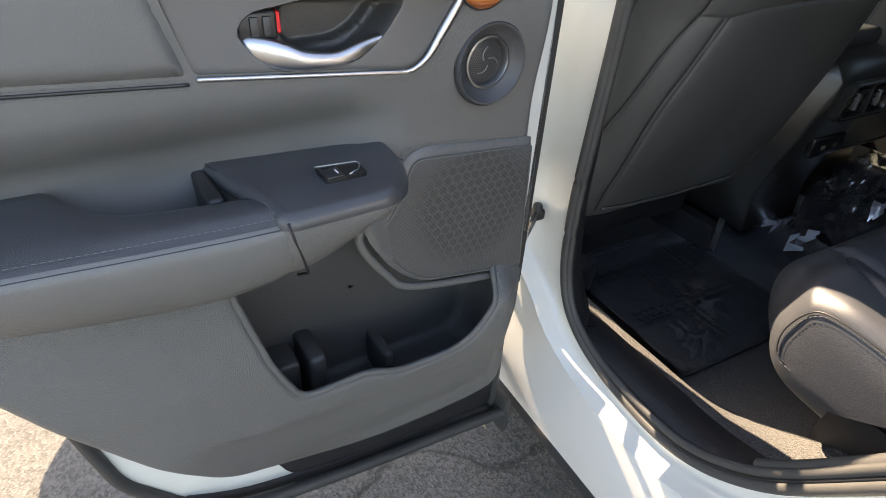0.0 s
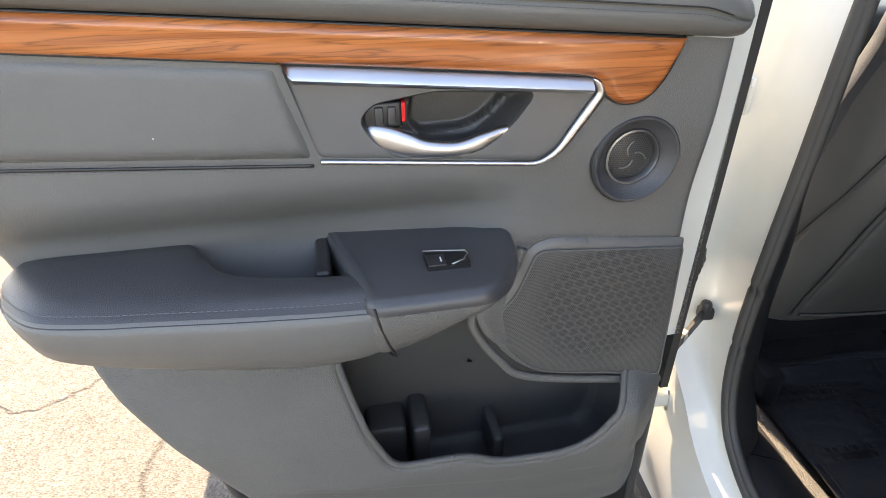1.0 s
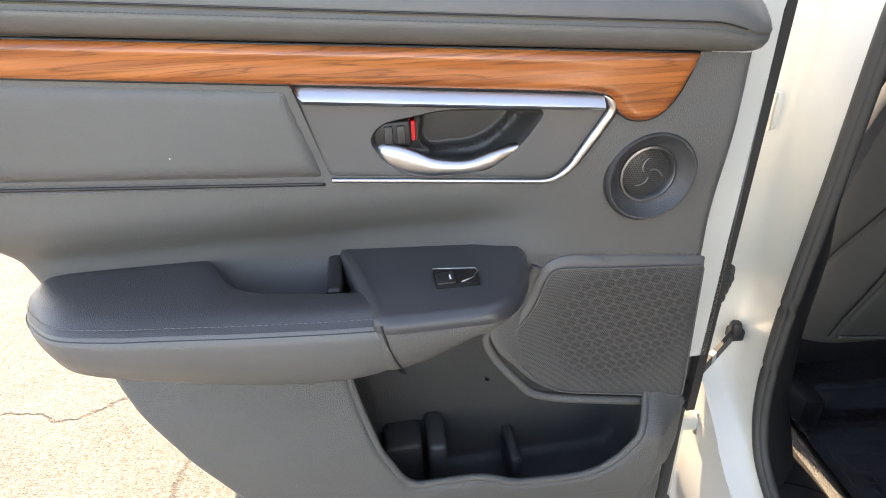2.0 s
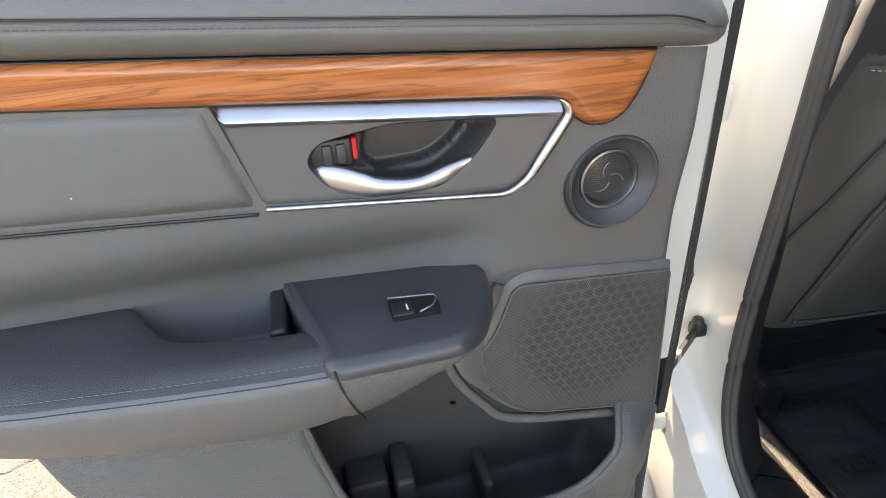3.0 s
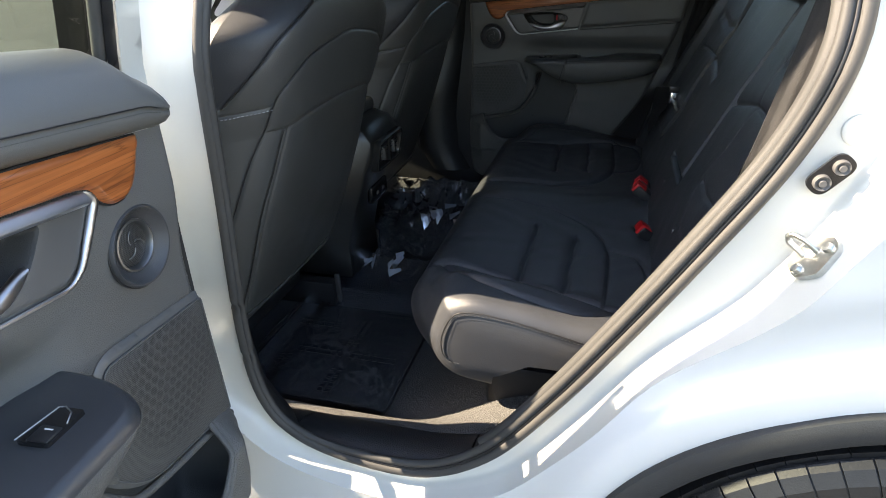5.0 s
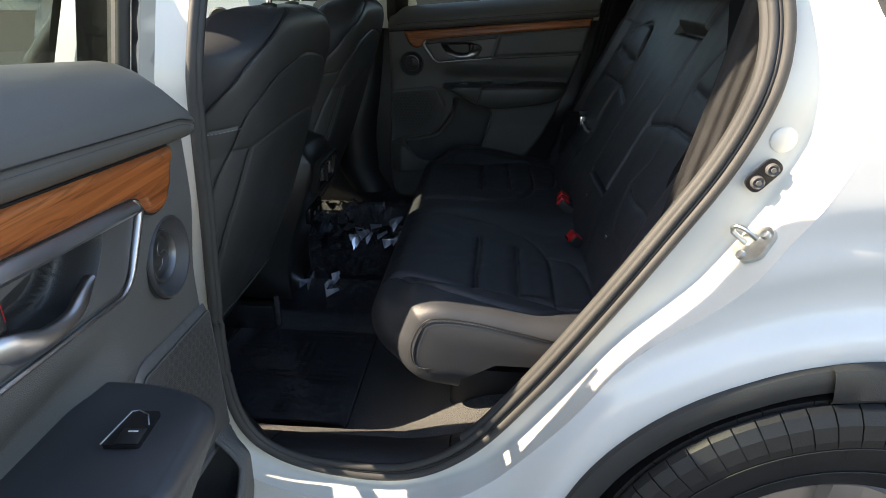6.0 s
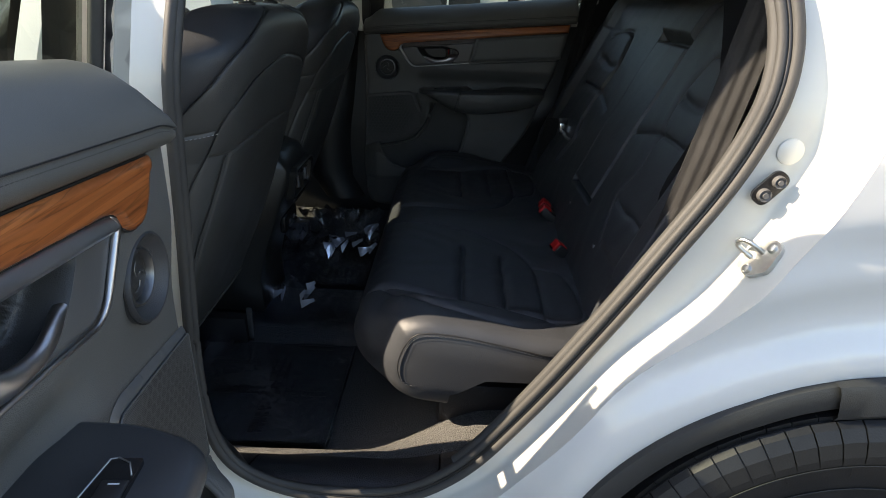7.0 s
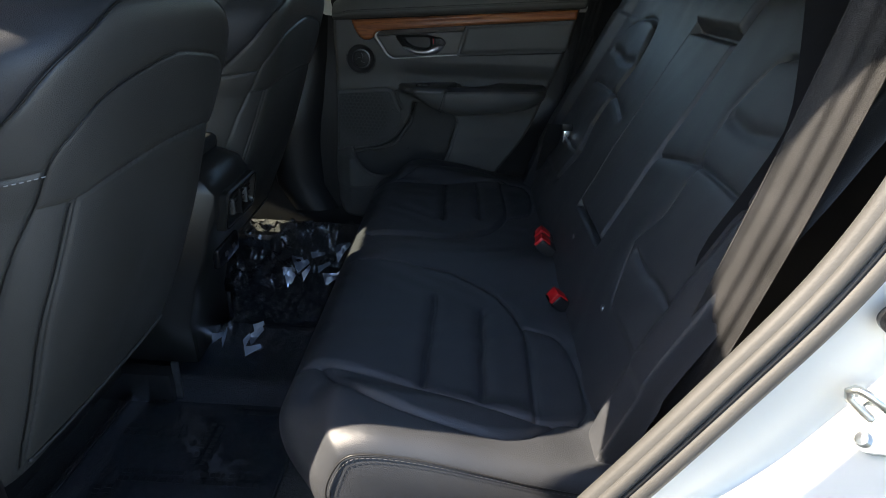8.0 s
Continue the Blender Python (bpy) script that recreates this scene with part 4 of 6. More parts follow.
def armrest(d):
    # padded leather armrest: sections from its rear end to the joint
    stn = [  # along, inner edge, outer edge, top, bottom
        (0.772, 0.140, 0.160, 0.944, 0.925), (0.766, 0.135, 0.188, 0.953, 0.916), (0.750, 0.130, 0.214, 0.956, 0.905), (0.720, 0.130, 0.240, 0.957, 0.893), (0.671, 0.130, 0.252, 0.957, 0.884), (0.640, 0.130, 0.256, 0.957, 0.880),
        (0.615, 0.136, 0.259, 0.9568, 0.877), (0.598, 0.165, 0.2605, 0.9563, 0.875), (0.580, 0.190, 0.262, 0.9556, 0.873), (0.550, 0.203, 0.264, 0.9545, 0.870), (0.510, 0.208, 0.2655, 0.9525, 0.867), (0.470, 0.210, 0.266, 0.9500, 0.870), (0.452, 0.210, 0.264, 0.9475, 0.874)]
    f = catmull(np.array(stn), 0.006, False)
    rows, edge = [], []
    for u, wi, wo, zt, zb in f:
        bulge = 0.004 * math.sin(min(max((wo - wi) / 0.12, 0), 1) * math.pi / 2)
        skew = 0.020 * smooth01((0.50 - u) / 0.05)
        row = [(u, wi, zb + 0.01), (u, wi, zt - 0.006), (u, wi + 0.006, zt)]
        row += [(u, wi + (wo - wi) * k, zt + bulge * math.sin(k * math.pi)) for k in (0.25, 0.5, 0.75)]
        h = zt - zb
        row += [(u, wo - 0.012, zt - 0.0015), (u, wo - 0.005, zt - 0.006), (u, wo - 0.0035, zt - 0.0085), (u, wo - 0.001, zt - 0.0105)]
        row += [(u, wo, zt - 0.20 * h), (u, wo - 0.001, zt - 0.45 * h), (u, wo - 0.008, zt - 0.72 * h), (u, wo - 0.024, zt - 0.92 * h), (u, wo - 0.045, zt - 1.0 * h), (u, max(wi, 0.12), zb)]
        row = [(a - skew * ((zt - c) / h if h else 0) * -1 - skew, b, c) for a, b, c in row]
        rows.append(row)
        edge.append((u - skew, wo - 0.010, zt - 0.0016))
    pad = part("armrest", grid(rows, caps=True), LEATHER, d, "padded grey leather armrest with a stitched edge")
    part("armrest_top", grid([[(a, b, c + 0.0007) for a, b, c in r[1:8]] for r in rows]), PAD, pad, "darker leather top")
    stitches(np.array(edge) + (0, 0.0005, 0.0008), pad, (0, 0.5, 1), 0.0036, 0.0018, 0.0005)
    ring = np.array(edge) + (0, 0.0065, -0.0078)
    part("piping", tube(ring, 0.0010, 5), BLACK, pad)
    # switch pod: grained body under a smooth black top
    plan = rounded([(0.494, 0.125), (0.459, 0.264), (0.448, 0.270), (0.352, 0.270), (0.330, 0.250), (0.308, 0.205), (0.296, 0.125)], [0.004, 0.012, 0.012, 0.03, 0.02, 0.03, 0.004], 0.004)
    tilt = lambda u: 0.957 - 0.014 * smooth01((0.36 - u) / 0.08)
    me = prism(plan, -0.013, 0.0, "xy", 0.011, 5)
    for v in me.vertices:
        v.co.z += tilt(v.co.x) - 0.002 * ((v.co.y - 0.19) / 0.06) ** 2
    part("switch_panel", me, GLOSS_TOP, d, "smooth black switch panel")
    rows = []
    cen = np.array((0.40, 0.10))
    for f, dz in ((0.995, -0.014), (1.0, -0.018), (0.995, -0.03), (0.975, -0.045), (0.93, -0.058), (0.84, -0.068), (0.70, -0.072)):
        row = []
        for u, w in plan:
            zb = 0.876 + 0.062 * smooth01((0.46 - u) / 0.16)
            zt = tilt(u)
            k = min(-dz / 0.072, 1)
            q = 0.1 + (w - 0.1) * f
            row.append((cen[0] + (u - cen[0]) * (0.4 + 0.6 * f), q, zt - 0.013 - (zt - 0.013 - zb) * max((k - 0.18) / 0.82, 0)))
        rows.append(row)
    part("pod_body", grid(rows, wrap=True, flip=True), PLASTIC, d, "grained grey plastic pod body")
    part("pull_cup", sharp(grid([[(u, w, z) for w, z in ((0.138, 0.925), (0.150, 0.912), (0.165, 0.900), (0.18, 0.895), (0.20, 0.897), (0.212, 0.93))] for u in np.linspace(0.605, 0.490, 8)], flip=True), 60), BLACK, d, "dark pull cup")
    part("pod_step", box(0.486, 0.500, 0.120, 0.205, 0.90, 0.9500, 0.004, 3), BLACK, d)
    part("joint_gap", tube([(0.4525, 0.267, 0.948), (0.450, 0.269, 0.935), (0.443, 0.266, 0.910), (0.436, 0.255, 0.885), (0.440, 0.235, 0.872)], 0.0013, 6), BLACK, d)
    # window switch in its recess
    z = 0.9555
    rec = rounded([(0.401, 0.197), (0.361, 0.203), (0.361, 0.226), (0.401, 0.226)], 0.002, 0.003)
    sw = part("window_switch", prism(rec, z - 0.004, z + 0.0006, "xy"), GLOSSBLACK, d, "black window switch in a recess")
    part("switch_key", box(0.383, 0.400, 0.206, 0.2250, z - 0.001, z + 0.0022, 0.0010, 2), BLACK, sw)
    part("switch_mark", box(0.3865, 0.3880, 0.212, 0.220, z + 0.0019, z + 0.0025, 0.0002, 1), TREAD_BAR, sw, "white mark")
    part("switch_rim", tube([(0.401, 0.1965, z + 0.001), (0.362, 0.2025, z + 0.001), (0.3605, 0.208, z + 0.001), (0.366, 0.218, z + 0.001), (0.378, 0.224, z + 0.001)], 0.0007, 5), SATIN, sw)


GLOSS_TOP = mat("switch_panel_plastic", (0.045, 0.046, 0.049), 0.36, vary=0.08, vscale=12, bump=0.12, bscale=1400, rvary=0.04)


def speakers(d):
    frame_w = 0.1625
    g = GRILLE
    part("grille_frame", sheet(g, lambda q: 0.159 + 0.0045 * smooth01((-sdist(g, q)) / 0.003), 0.006, holes=()), SMOOTH, d, "grey plastic loudspeaker frame")
    inner = rounded([(0.107, 0.907), (0.268, 0.9215), (0.277, 0.917), (0.297, 0.864), (0.326, 0.836), (0.297, 0.786), (0.259, 0.753), (0.101, 0.722)], [0.004, 0.006, 0.008, 0.02, 0.010, 0.03, 0.03, 0.004], 0.004)
    part("speaker_grille", sheet(inner, lambda q: 0.1645 + 0.002 * smooth01((-sdist(inner, q)) / 0.006), 0.006), GRILLE_MAT, d, "perforated dark loudspeaker grille")
    part("grille_edge", tube(poly_path(inner, 0.1652), 0.0011, 5, closed=True, up=(0, 1, 0)), SMOOTH, d)
    # rim round the pocket side of the grille
    rim = catmull([(0.290, 0.925), (0.312, 0.870), (0.343, 0.838), (0.309, 0.776), (0.264, 0.742), (0.096, 0.708)], 0.005, False)
    part("grille_rim", tube(poly_path(rim, 0.1600), 0.0055, 8, up=(0, 1, 0)), PLASTIC, d, "grained rim under the loudspeaker")
    c = (TWEETER[0], 0.0, TWEETER[1])
    part("tweeter_gap", tube([(c[0] + 0.0458 * math.cos(a), 0.1665, c[2] + 0.0458 * math.sin(a)) for a in np.arange(48) / 48 * 2 * math.pi], 0.0010, 5, closed=True, up=(0, 1, 0)), BLACK, d)
    tw = part("tweeter", lathe([(0.0455, 0.155), (0.0452, 0.1690), (0.0435, 0.1715), (0.0415, 0.1712), (0.036, 0.1635), (0.0290, 0.1600)], c, "y", 56), PAD, d, "round grey tweeter surround")
    part("tweeter_ring", lathe([(0.0290, 0.1585), (0.0285, 0.1625), (0.0265, 0.1630), (0.0246, 0.1600), (0.0238, 0.153)], c, "y", 56), SATIN_DARK, tw, "dull silver ring")
    part("tweeter_mesh", lathe([(0.0241, 0.1555), (0.018, 0.1575), (0.010, 0.1585), (0.0001, 0.1588)], c, "y", 48), TWEET_MAT, tw, "fine perforated tweeter mesh")
    for a in (0.5, 2.3, 4.4):
        arc = np.linspace(a, a + 1.1, 10)
        part("mesh_arm", tube([(c[0] + r * math.cos(t), 0.1590, c[2] + r * math.sin(t)) for t, r in zip(arc, np.linspace(0.004, 0.016, 10))], 0.0009, 5, up=(0, 1, 0)), SATIN_DARK, tw)


SATIN_DARK = mat("dull_silver", (0.22, 0.22, 0.22), 0.35, metal=0.9)


def rear_door():
    d = thing("rear_door", DOOR_M, "open rear car door with dark grey leather and walnut trim", "car door")
    # seam between the leather upper and the grained lower panel
    seam = catmull([(0.772, 0.925), (0.71, 0.893), (0.62, 0.878), (0.50, 0.866), (0.43, 0.880), (0.36, 0.905), (0.31, 0.925), (0.262, 0.937), (0.099, 0.918)], 0.006, False)
    i = int(np.argmin(np.hypot(*(_c - seam[0]).T)))
    j = int(np.argmin(np.hypot(*(_c - seam[-1]).T)))
    main = np.vstack([_c[i + 1:], [(u, roll_bottom(u) - 0.001) for u in np.linspace(0.842, 0.100, 120)], _c[:j], seam[::-1]])
    lower = np.vstack([_c[j:i], seam])
    tw_hole = np.array([(TWEETER[0] + 0.0445 * math.cos(a), TWEETER[1] + 0.0445 * math.sin(a)) for a in np.arange(60) / 60 * 2 * math.pi])
    part("trim_panel", sheet(main, card_w, 0.005, holes=[offset(BEZEL, -0.003), tw_hole]), LEATHER, d, "dark grey leather-covered door trim")
    mouth = POCKET
    bin_o = rounded([(0.512, 0.850), (0.492, 0.74), (0.470, 0.600), (0.450, 0.575), (0.165, 0.575), (0.145, 0.60), (0.122, 0.765), (0.262, 0.765), (0.303, 0.80), (0.35, 0.86), (0.36, 0.90), (0.45, 0.90)], 0.012, 0.006)
    rows = []
    ctr = bin_o.mean(0)
    front_w = np.minimum(card_w(bin_o) - 0.012, 0.196)
    rows.append([(x, w, z) for (x, z), w in zip(bin_o, front_w)])
    for f, w in ((1.0, 0.14), (0.985, 0.105), (0.96, 0.093), (0.90, 0.089), (0.5, 0.088), (0.02, 0.088)):
        rows.append([(ctr[0] + (x - ctr[0]) * f, w, ctr[1] + (z - ctr[1]) * f) for x, z in bin_o])
    part("pocket_liner", grid(rows, wrap=True), LINER, d, "black map pocket liner")
    k0 = int(np.argmin(np.hypot(*(POCKET - (0.497, 0.838)).T)))
    loop = np.roll(POCKET, -k0, axis=0)
    loop = loop[:int(np.argmin(np.hypot(*(loop - (0.136, 0.752)).T)))]
    part("pocket_lip", tube(np.stack([loop[:, 0], card_w(loop) + 0.0005, loop[:, 1]], 1), 0.0042, 8, up=(0, 1, 0)), PLASTIC, d, "rounded grained lip of the pocket")
    part("lower_panel", sheet(lower, card_w, 0.004, holes=[mouth], lines=[]), PLASTIC, d, "grained dark grey plastic panel with a map pocket")
    # padded roll along the window sill, with a twin seam
    rows = []
    us = np.r_[0.104, 0.107, 0.112, 0.12, np.linspace(0.13, 0.86, 90)]
    seams = [[], []]
    for u in us:
        zb = roll_bottom(u) + 0.001
        end = smooth01((u - 0.100) / 0.02)
        zc = 1.182 + (1.202 + 0.085 * u - 1.182) * smooth01((u - 0.100) / 0.060)
        zc = max(zc, zb + 0.012)
        h = zc - zb
        row = []
        for k, (f, w) in enumerate(((0.0, 0.160), (0.0, 0.176), (0.06, 0.184), (0.16, 0.190), (0.255, 0.1905), (0.275, 0.1875), (0.295, 0.1915), (0.33, 0.1925), (0.50, 0.186), (0.72, 0.172), (0.88, 0.155), (0.97, 0.138), (1.0, 0.122), (0.99, 0.108), (0.93, 0.100))):
            row.append((u, 0.10 + (w - 0.10) * (0.90 + 0.10 * end), zb + h * f))
        rows.append(row)
        seams[0].append(np.array(row[4]) + (0, 0.0006, -0.0015))
        seams[1].append(np.array(row[7]) + (0, 0.0006, -0.0005))
    end_row = np.array(rows[0])
    core = end_row.mean(0)
    rows = [core + (end_row - core) * (f, f, f) + (dx, 0, 0) for f, dx in ((0.55, -0.006), (0.86, -0.0045), (0.96, -0.002))] + rows
    roll = part("sill_roll", grid(rows, caps=True), ROLL, d, "padded grained roll along the window sill")
    stitches(seams[0][4:], roll, (0, 1, 0.2), 0.0036, 0.0012, 0.00032, material=DARK_THREAD)
    part("seam_groove", tube(np.array(seams[1][4:]) + (0, -0.0006, -0.0012), 0.0008, 5), BLACK, roll)
    part("backing", sheet(np.vstack([_c, [(u, roll_bottom(u) + 0.03) for u in np.linspace(0.845, 0.098, 20)]])[::-1] * 0.99 + (0.004, 0.008), lambda q: np.full(len(q), 0.082), 0.05), BLACK, d)
    # walnut strip
    top = [(u, roll_bottom(u) - 0.0015) for u in np.linspace(0.158, 0.836, 40)]
    low = catmull([(0.836, 1.1585), (0.72, 1.1480), (0.507, 1.1285), (0.300, 1.1095), (0.246, 1.1035), (0.2315, 1.0960), (0.2265, 1.0860), (0.2140, 1.0775), (0.199, 1.0760), (0.186, 1.0810), (0.174, 1.0940), (0.165, 1.1120), (0.159, 1.1290)], 0.004, False)
    o = np.vstack([top, low])[::-1]
    part("wood_trim", sheet(o[::-1], lambda q: 0.1745 + 0.006 * np.sqrt(np.clip(-sdist(o, q) / 0.005, 0, 1)) + 0.002 * smooth01((q[:, 1] - (1.103 + 0.088 * q[:, 0])) / 0.004), 0.004), WOOD, d, "polished walnut wood trim strip")
    part("wood_edge", tube(np.stack([o[:, 0], np.full(len(o), 0.1735), o[:, 1]], 1), 0.0018, 5, closed=True), BLACK, d)
    # padded insert beside the handle
    ins = rounded([(0.833, 1.1570), (0.5105, 1.1265), (0.4905, 1.0450), (0.82, 1.0680)], [0.004, 0.004, 0.006, 0.006], 0.004)
    part("insert_panel", sheet(ins[::-1], lambda q: 0.1685 + 0.0065 * np.sqrt(np.clip(-sdist(ins, q) / 0.009, 0, 1)), 0.006), LEATHER, d, "padded leather insert with a stitched lower edge")
    for dz in (-0.0035, -0.0095):
        u = np.linspace(0.492, 0.815, 70)
        zz = 1.0450 + (u - 0.4905) * 0.070 + dz
        q = np.stack([u, zz], 1)
        stitches(np.stack([u, card_w(q, False) + 0.0010, zz], 1), d, (0, 1, 0), 0.0042, 0.0022, 0.0007)
    u = np.linspace(0.490, 0.815, 60)
    zz = 1.0450 + (u - 0.4905) * 0.070 - 0.0065
    part("seam_groove", tube(np.stack([u, card_w(np.stack([u, zz], 1), False) - 0.0002, zz], 1), 0.0017, 6), BLACK, d)
    handle_unit(d)
    armrest(d)
    speakers(d)
    # ribs inside the map pocket
    for u0, u1, z1 in ((0.390, 0.413, 0.672), (0.293, 0.308, 0.632)):
        bm = box(u0, u1, 0.085, 0.150, 0.56, z1, 0.006, 3)
        part("pocket_rib", bm, LINER, d)
    part("pocket_step", box(0.420, 0.468, 0.085, 0.135, 0.57, 0.662, 0.006, 3), LINER, d)
    # painted shell behind the trim
    shell = rounded([(0.026, 0.285), (0.30, 0.315), (0.51, 0.350), (0.600, 0.400), (0.668, 0.500), (0.690, 0.620), (0.705, 0.72), (0.735, 0.85), (0.775, 1.00), (0.815, 1.12), (0.840, 1.192), (0.060, 1.150), (0.056, 1.0), (0.030, 0.94), (0.026, 0.50)], [0.03, 0.03, 0.03, 0.03, 0.03, 0.03, 0.03, 0.03, 0.03, 0.03, 0.03, 0.02, 0.01, 0.01, 0.02], 0.012)
    part("door_shell", prism(shell, -0.03, 0.070, "xwz", 0.012, 3), JAMB, d, "white painted door shell")
    part("weather_strip", tube(poly_path(offset(shell[::-1], -0.016) if 0.5 * np.sum(shell[:, 0] * np.roll(shell[:, 1], -1) - np.roll(shell[:, 0], -1) * shell[:, 1]) < 0 else offset(shell, -0.012), 0.073), 0.009, 8, closed=True, up=(0, 1, 0)), RUBBER, d, "black rubber weather strip")
    low = [(0.030, 0.055, 0.283), (0.16, 0.055, 0.302), (0.34, 0.055, 0.327), (0.51, 0.055, 0.362), (0.60, 0.055, 0.405)]
    part("bottom_cladding", tube(catmull(low, 0.02, False), 0.026, 12, flat=1.1), CLAD, d, "dark plastic cladding along the door bottom")
    part("bottom_seal", tube(catmull([(a, 0.10, c + 0.022) for a, b, c in low], 0.02, False), 0.011, 8), RUBBER, d, "black rubber bottom seal")
    part("card_seal", tube(catmull([(0.100, 0.09, 0.520), (0.118, 0.09, 0.480), (0.16, 0.09, 0.458), (0.22, 0.09, 0.455), (0.337, 0.09, 0.466), (0.42, 0.09, 0.486), (0.47, 0.085, 0.505)], 0.012, False), 0.017, 10), RUBBER, d, "black rubber seal under the trim")
    flap = rounded([(0.045, 0.315), (0.34, 0.352), (0.44, 0.372), (0.50, 0.50), (0.44, 0.53), (0.06, 0.54)], 0.02, 0.01)
    part("lower_cover", prism(flap, 0.0705, 0.077, "xwz", 0.002, 2), BLACK, d, "black cover under the trim")
    # added strips block sun in the hinge gap, with a slot for lit patches
    for z0, z1 in ((0.30, 0.66), (0.78, 1.0)):
        part("door_flange", box(-0.034, 0.032, -0.028, -0.004, z0, z1, 0.004, 2), JAMB, d, "added white strip that blocks sun at the hinge gap")
    part("corner_plug", box(0.020, 0.036, 0.03, 0.112, 0.255, 0.345, 0.006, 2), RUBBER, d)
    # window frame and glass above the sill
    win = rounded([(0.110, 1.165), (0.875, 1.215), (0.885, 1.27), (0.80, 1.42), (0.66, 1.53), (0.17, 1.545), (0.118, 1.51)], 0.02, 0.012)
    rim = rounded([(0.086, 1.150), (0.895, 1.195), (0.903, 1.275), (0.818, 1.43), (0.675, 1.55), (0.15, 1.568), (0.094, 1.53)], 0.025, 0.012)
    out = rounded([(0.048, 1.135), (0.915, 1.18), (0.925, 1.285), (0.835, 1.45), (0.69, 1.58), (0.12, 1.60), (0.058, 1.55)], 0.035, 0.012)
    lean = lambda q: 0.118 + 0.22 * np.clip(q[:, 1] - 1.18, 0, 1)
    fr = part("window_frame", sheet(out, lambda q: lean(q) + 0.004, 0.03, holes=[rim]), JAMB, d, "white painted window frame")
    part("frame_back", sheet(out, lambda q: lean(q) - 0.05, 0.03, holes=[win], flip=True), BLACK, fr, "black outer frame")
    part("frame_edge", grid([[(x, float(w) + e, z) for (x, z), w in zip(out, lean(out))] for e in (0.004, -0.05)], wrap=True), JAMB, fr)
    part("frame_cover", sheet(rim, lambda q: lean(q) + 0.007 - 0.006 * smooth01((sdist(rim, q) + 0.005) / 0.005), 0.02, holes=[win]), BLACK, fr, "black glass run cover")
    part("window_channel", tube([(x, float(w) - 0.002, z) for (x, z), w in zip(win, lean(win))], 0.007, 8, closed=True), RUBBER, d)
    part("door_glass", sheet(win, lambda q: lean(q) - 0.014, 0.06), PRIVACY, d, "green-tinted door glass")
    # painted front edge of the door and the black strip along it
    part("front_edge", strip([(0.066, 0.090, z) for z in np.linspace(0.72, 1.19, 10)], [(-0.034, -0.012), (0.034, -0.012), (0.034, 0.006), (-0.034, 0.006)], up=(0, 1, 0)), JAMB, d, "white painted door edge")
    part("edge_strip", strip([(0.025 + 0.02 * (1.16 - z), 0.090, z) for z in np.linspace(0.62, 1.22, 14)], [(-0.007, -0.008), (0.007, -0.008), (0.006, 0.006), (-0.006, 0.006)], up=(0, 1, 0)), RUBBER, d, "black rubber edge strip")
    return d


LINER = mat("pocket_liner_plastic", (0.045, 0.045, 0.045), 0.5, vary=0.12, vscale=9, bump=0.4, bscale=700, kind="leather")
DARK_THREAD = mat("dark_thread", (0.075, 0.075, 0.073), 0.7, vary=0.1, vscale=60)
door = rear_door()

# ---- seats ----


def section(w, t, n=72, power=4.4):
    """A closed rounded section of width w and thickness t: points (across, along)."""
    out = []
    for k in range(n):
        a = 2 * math.pi * k / n
        c, s = math.cos(a), math.sin(a)
        out.append((w / 2 * math.copysign(abs(c) ** (2 / power), c), t / 2 * math.copysign(abs(s) ** (2 / power), s)))
    return out


def on_surface(cloud, q):
    """Points of a surface nearest to places given by across and up."""
    out = []
    for y, z in q:
        d = (cloud[:, 1] - y) ** 2 + (cloud[:, 2] - z) ** 2
        i = np.argsort(d)[:5]
        w = 1 / (d[i] + 1e-6)
        out.append((float((cloud[i, 0] * w).sum() / w.sum()), y, z))
    out = np.array(out)
    for _ in range(4):
        out[1:-1, 0] = (out[:-2, 0] + 2 * out[1:-1, 0] + out[2:, 0]) / 4
    return out


STEELDARK = mat("dull_steel", (0.12, 0.12, 0.12), 0.45, metal=0.6, vary=0.15, vscale=30)


SEAT_Y = 0.528   # middle of the near front seat
# height, rear face, half width, depth of the side, thickness
SEAT_ROWS = [(0.552, -0.112, 0.265, 0.10, 0.12), (0.556, -0.098, 0.292, 0.11, 0.16), (0.575, -0.084, 0.306, 0.115, 0.18), (0.66, -0.046, 0.318, 0.12, 0.20), (0.75, -0.005, 0.312, 0.125, 0.21),
             (0.88, 0.047, 0.308, 0.13, 0.22), (1.00, 0.092, 0.305, 0.13, 0.22), (1.07, 0.114, 0.306, 0.125, 0.21), (1.13, 0.130, 0.312, 0.12, 0.20), (1.18, 0.142, 0.296, 0.11, 0.18),
             (1.215, 0.144, 0.250, 0.10, 0.15), (1.236, 0.134, 0.20, 0.09, 0.11), (1.246, 0.116, 0.14, 0.06, 0.06), (1.248, 0.09, 0.06, 0.02, 0.02)]
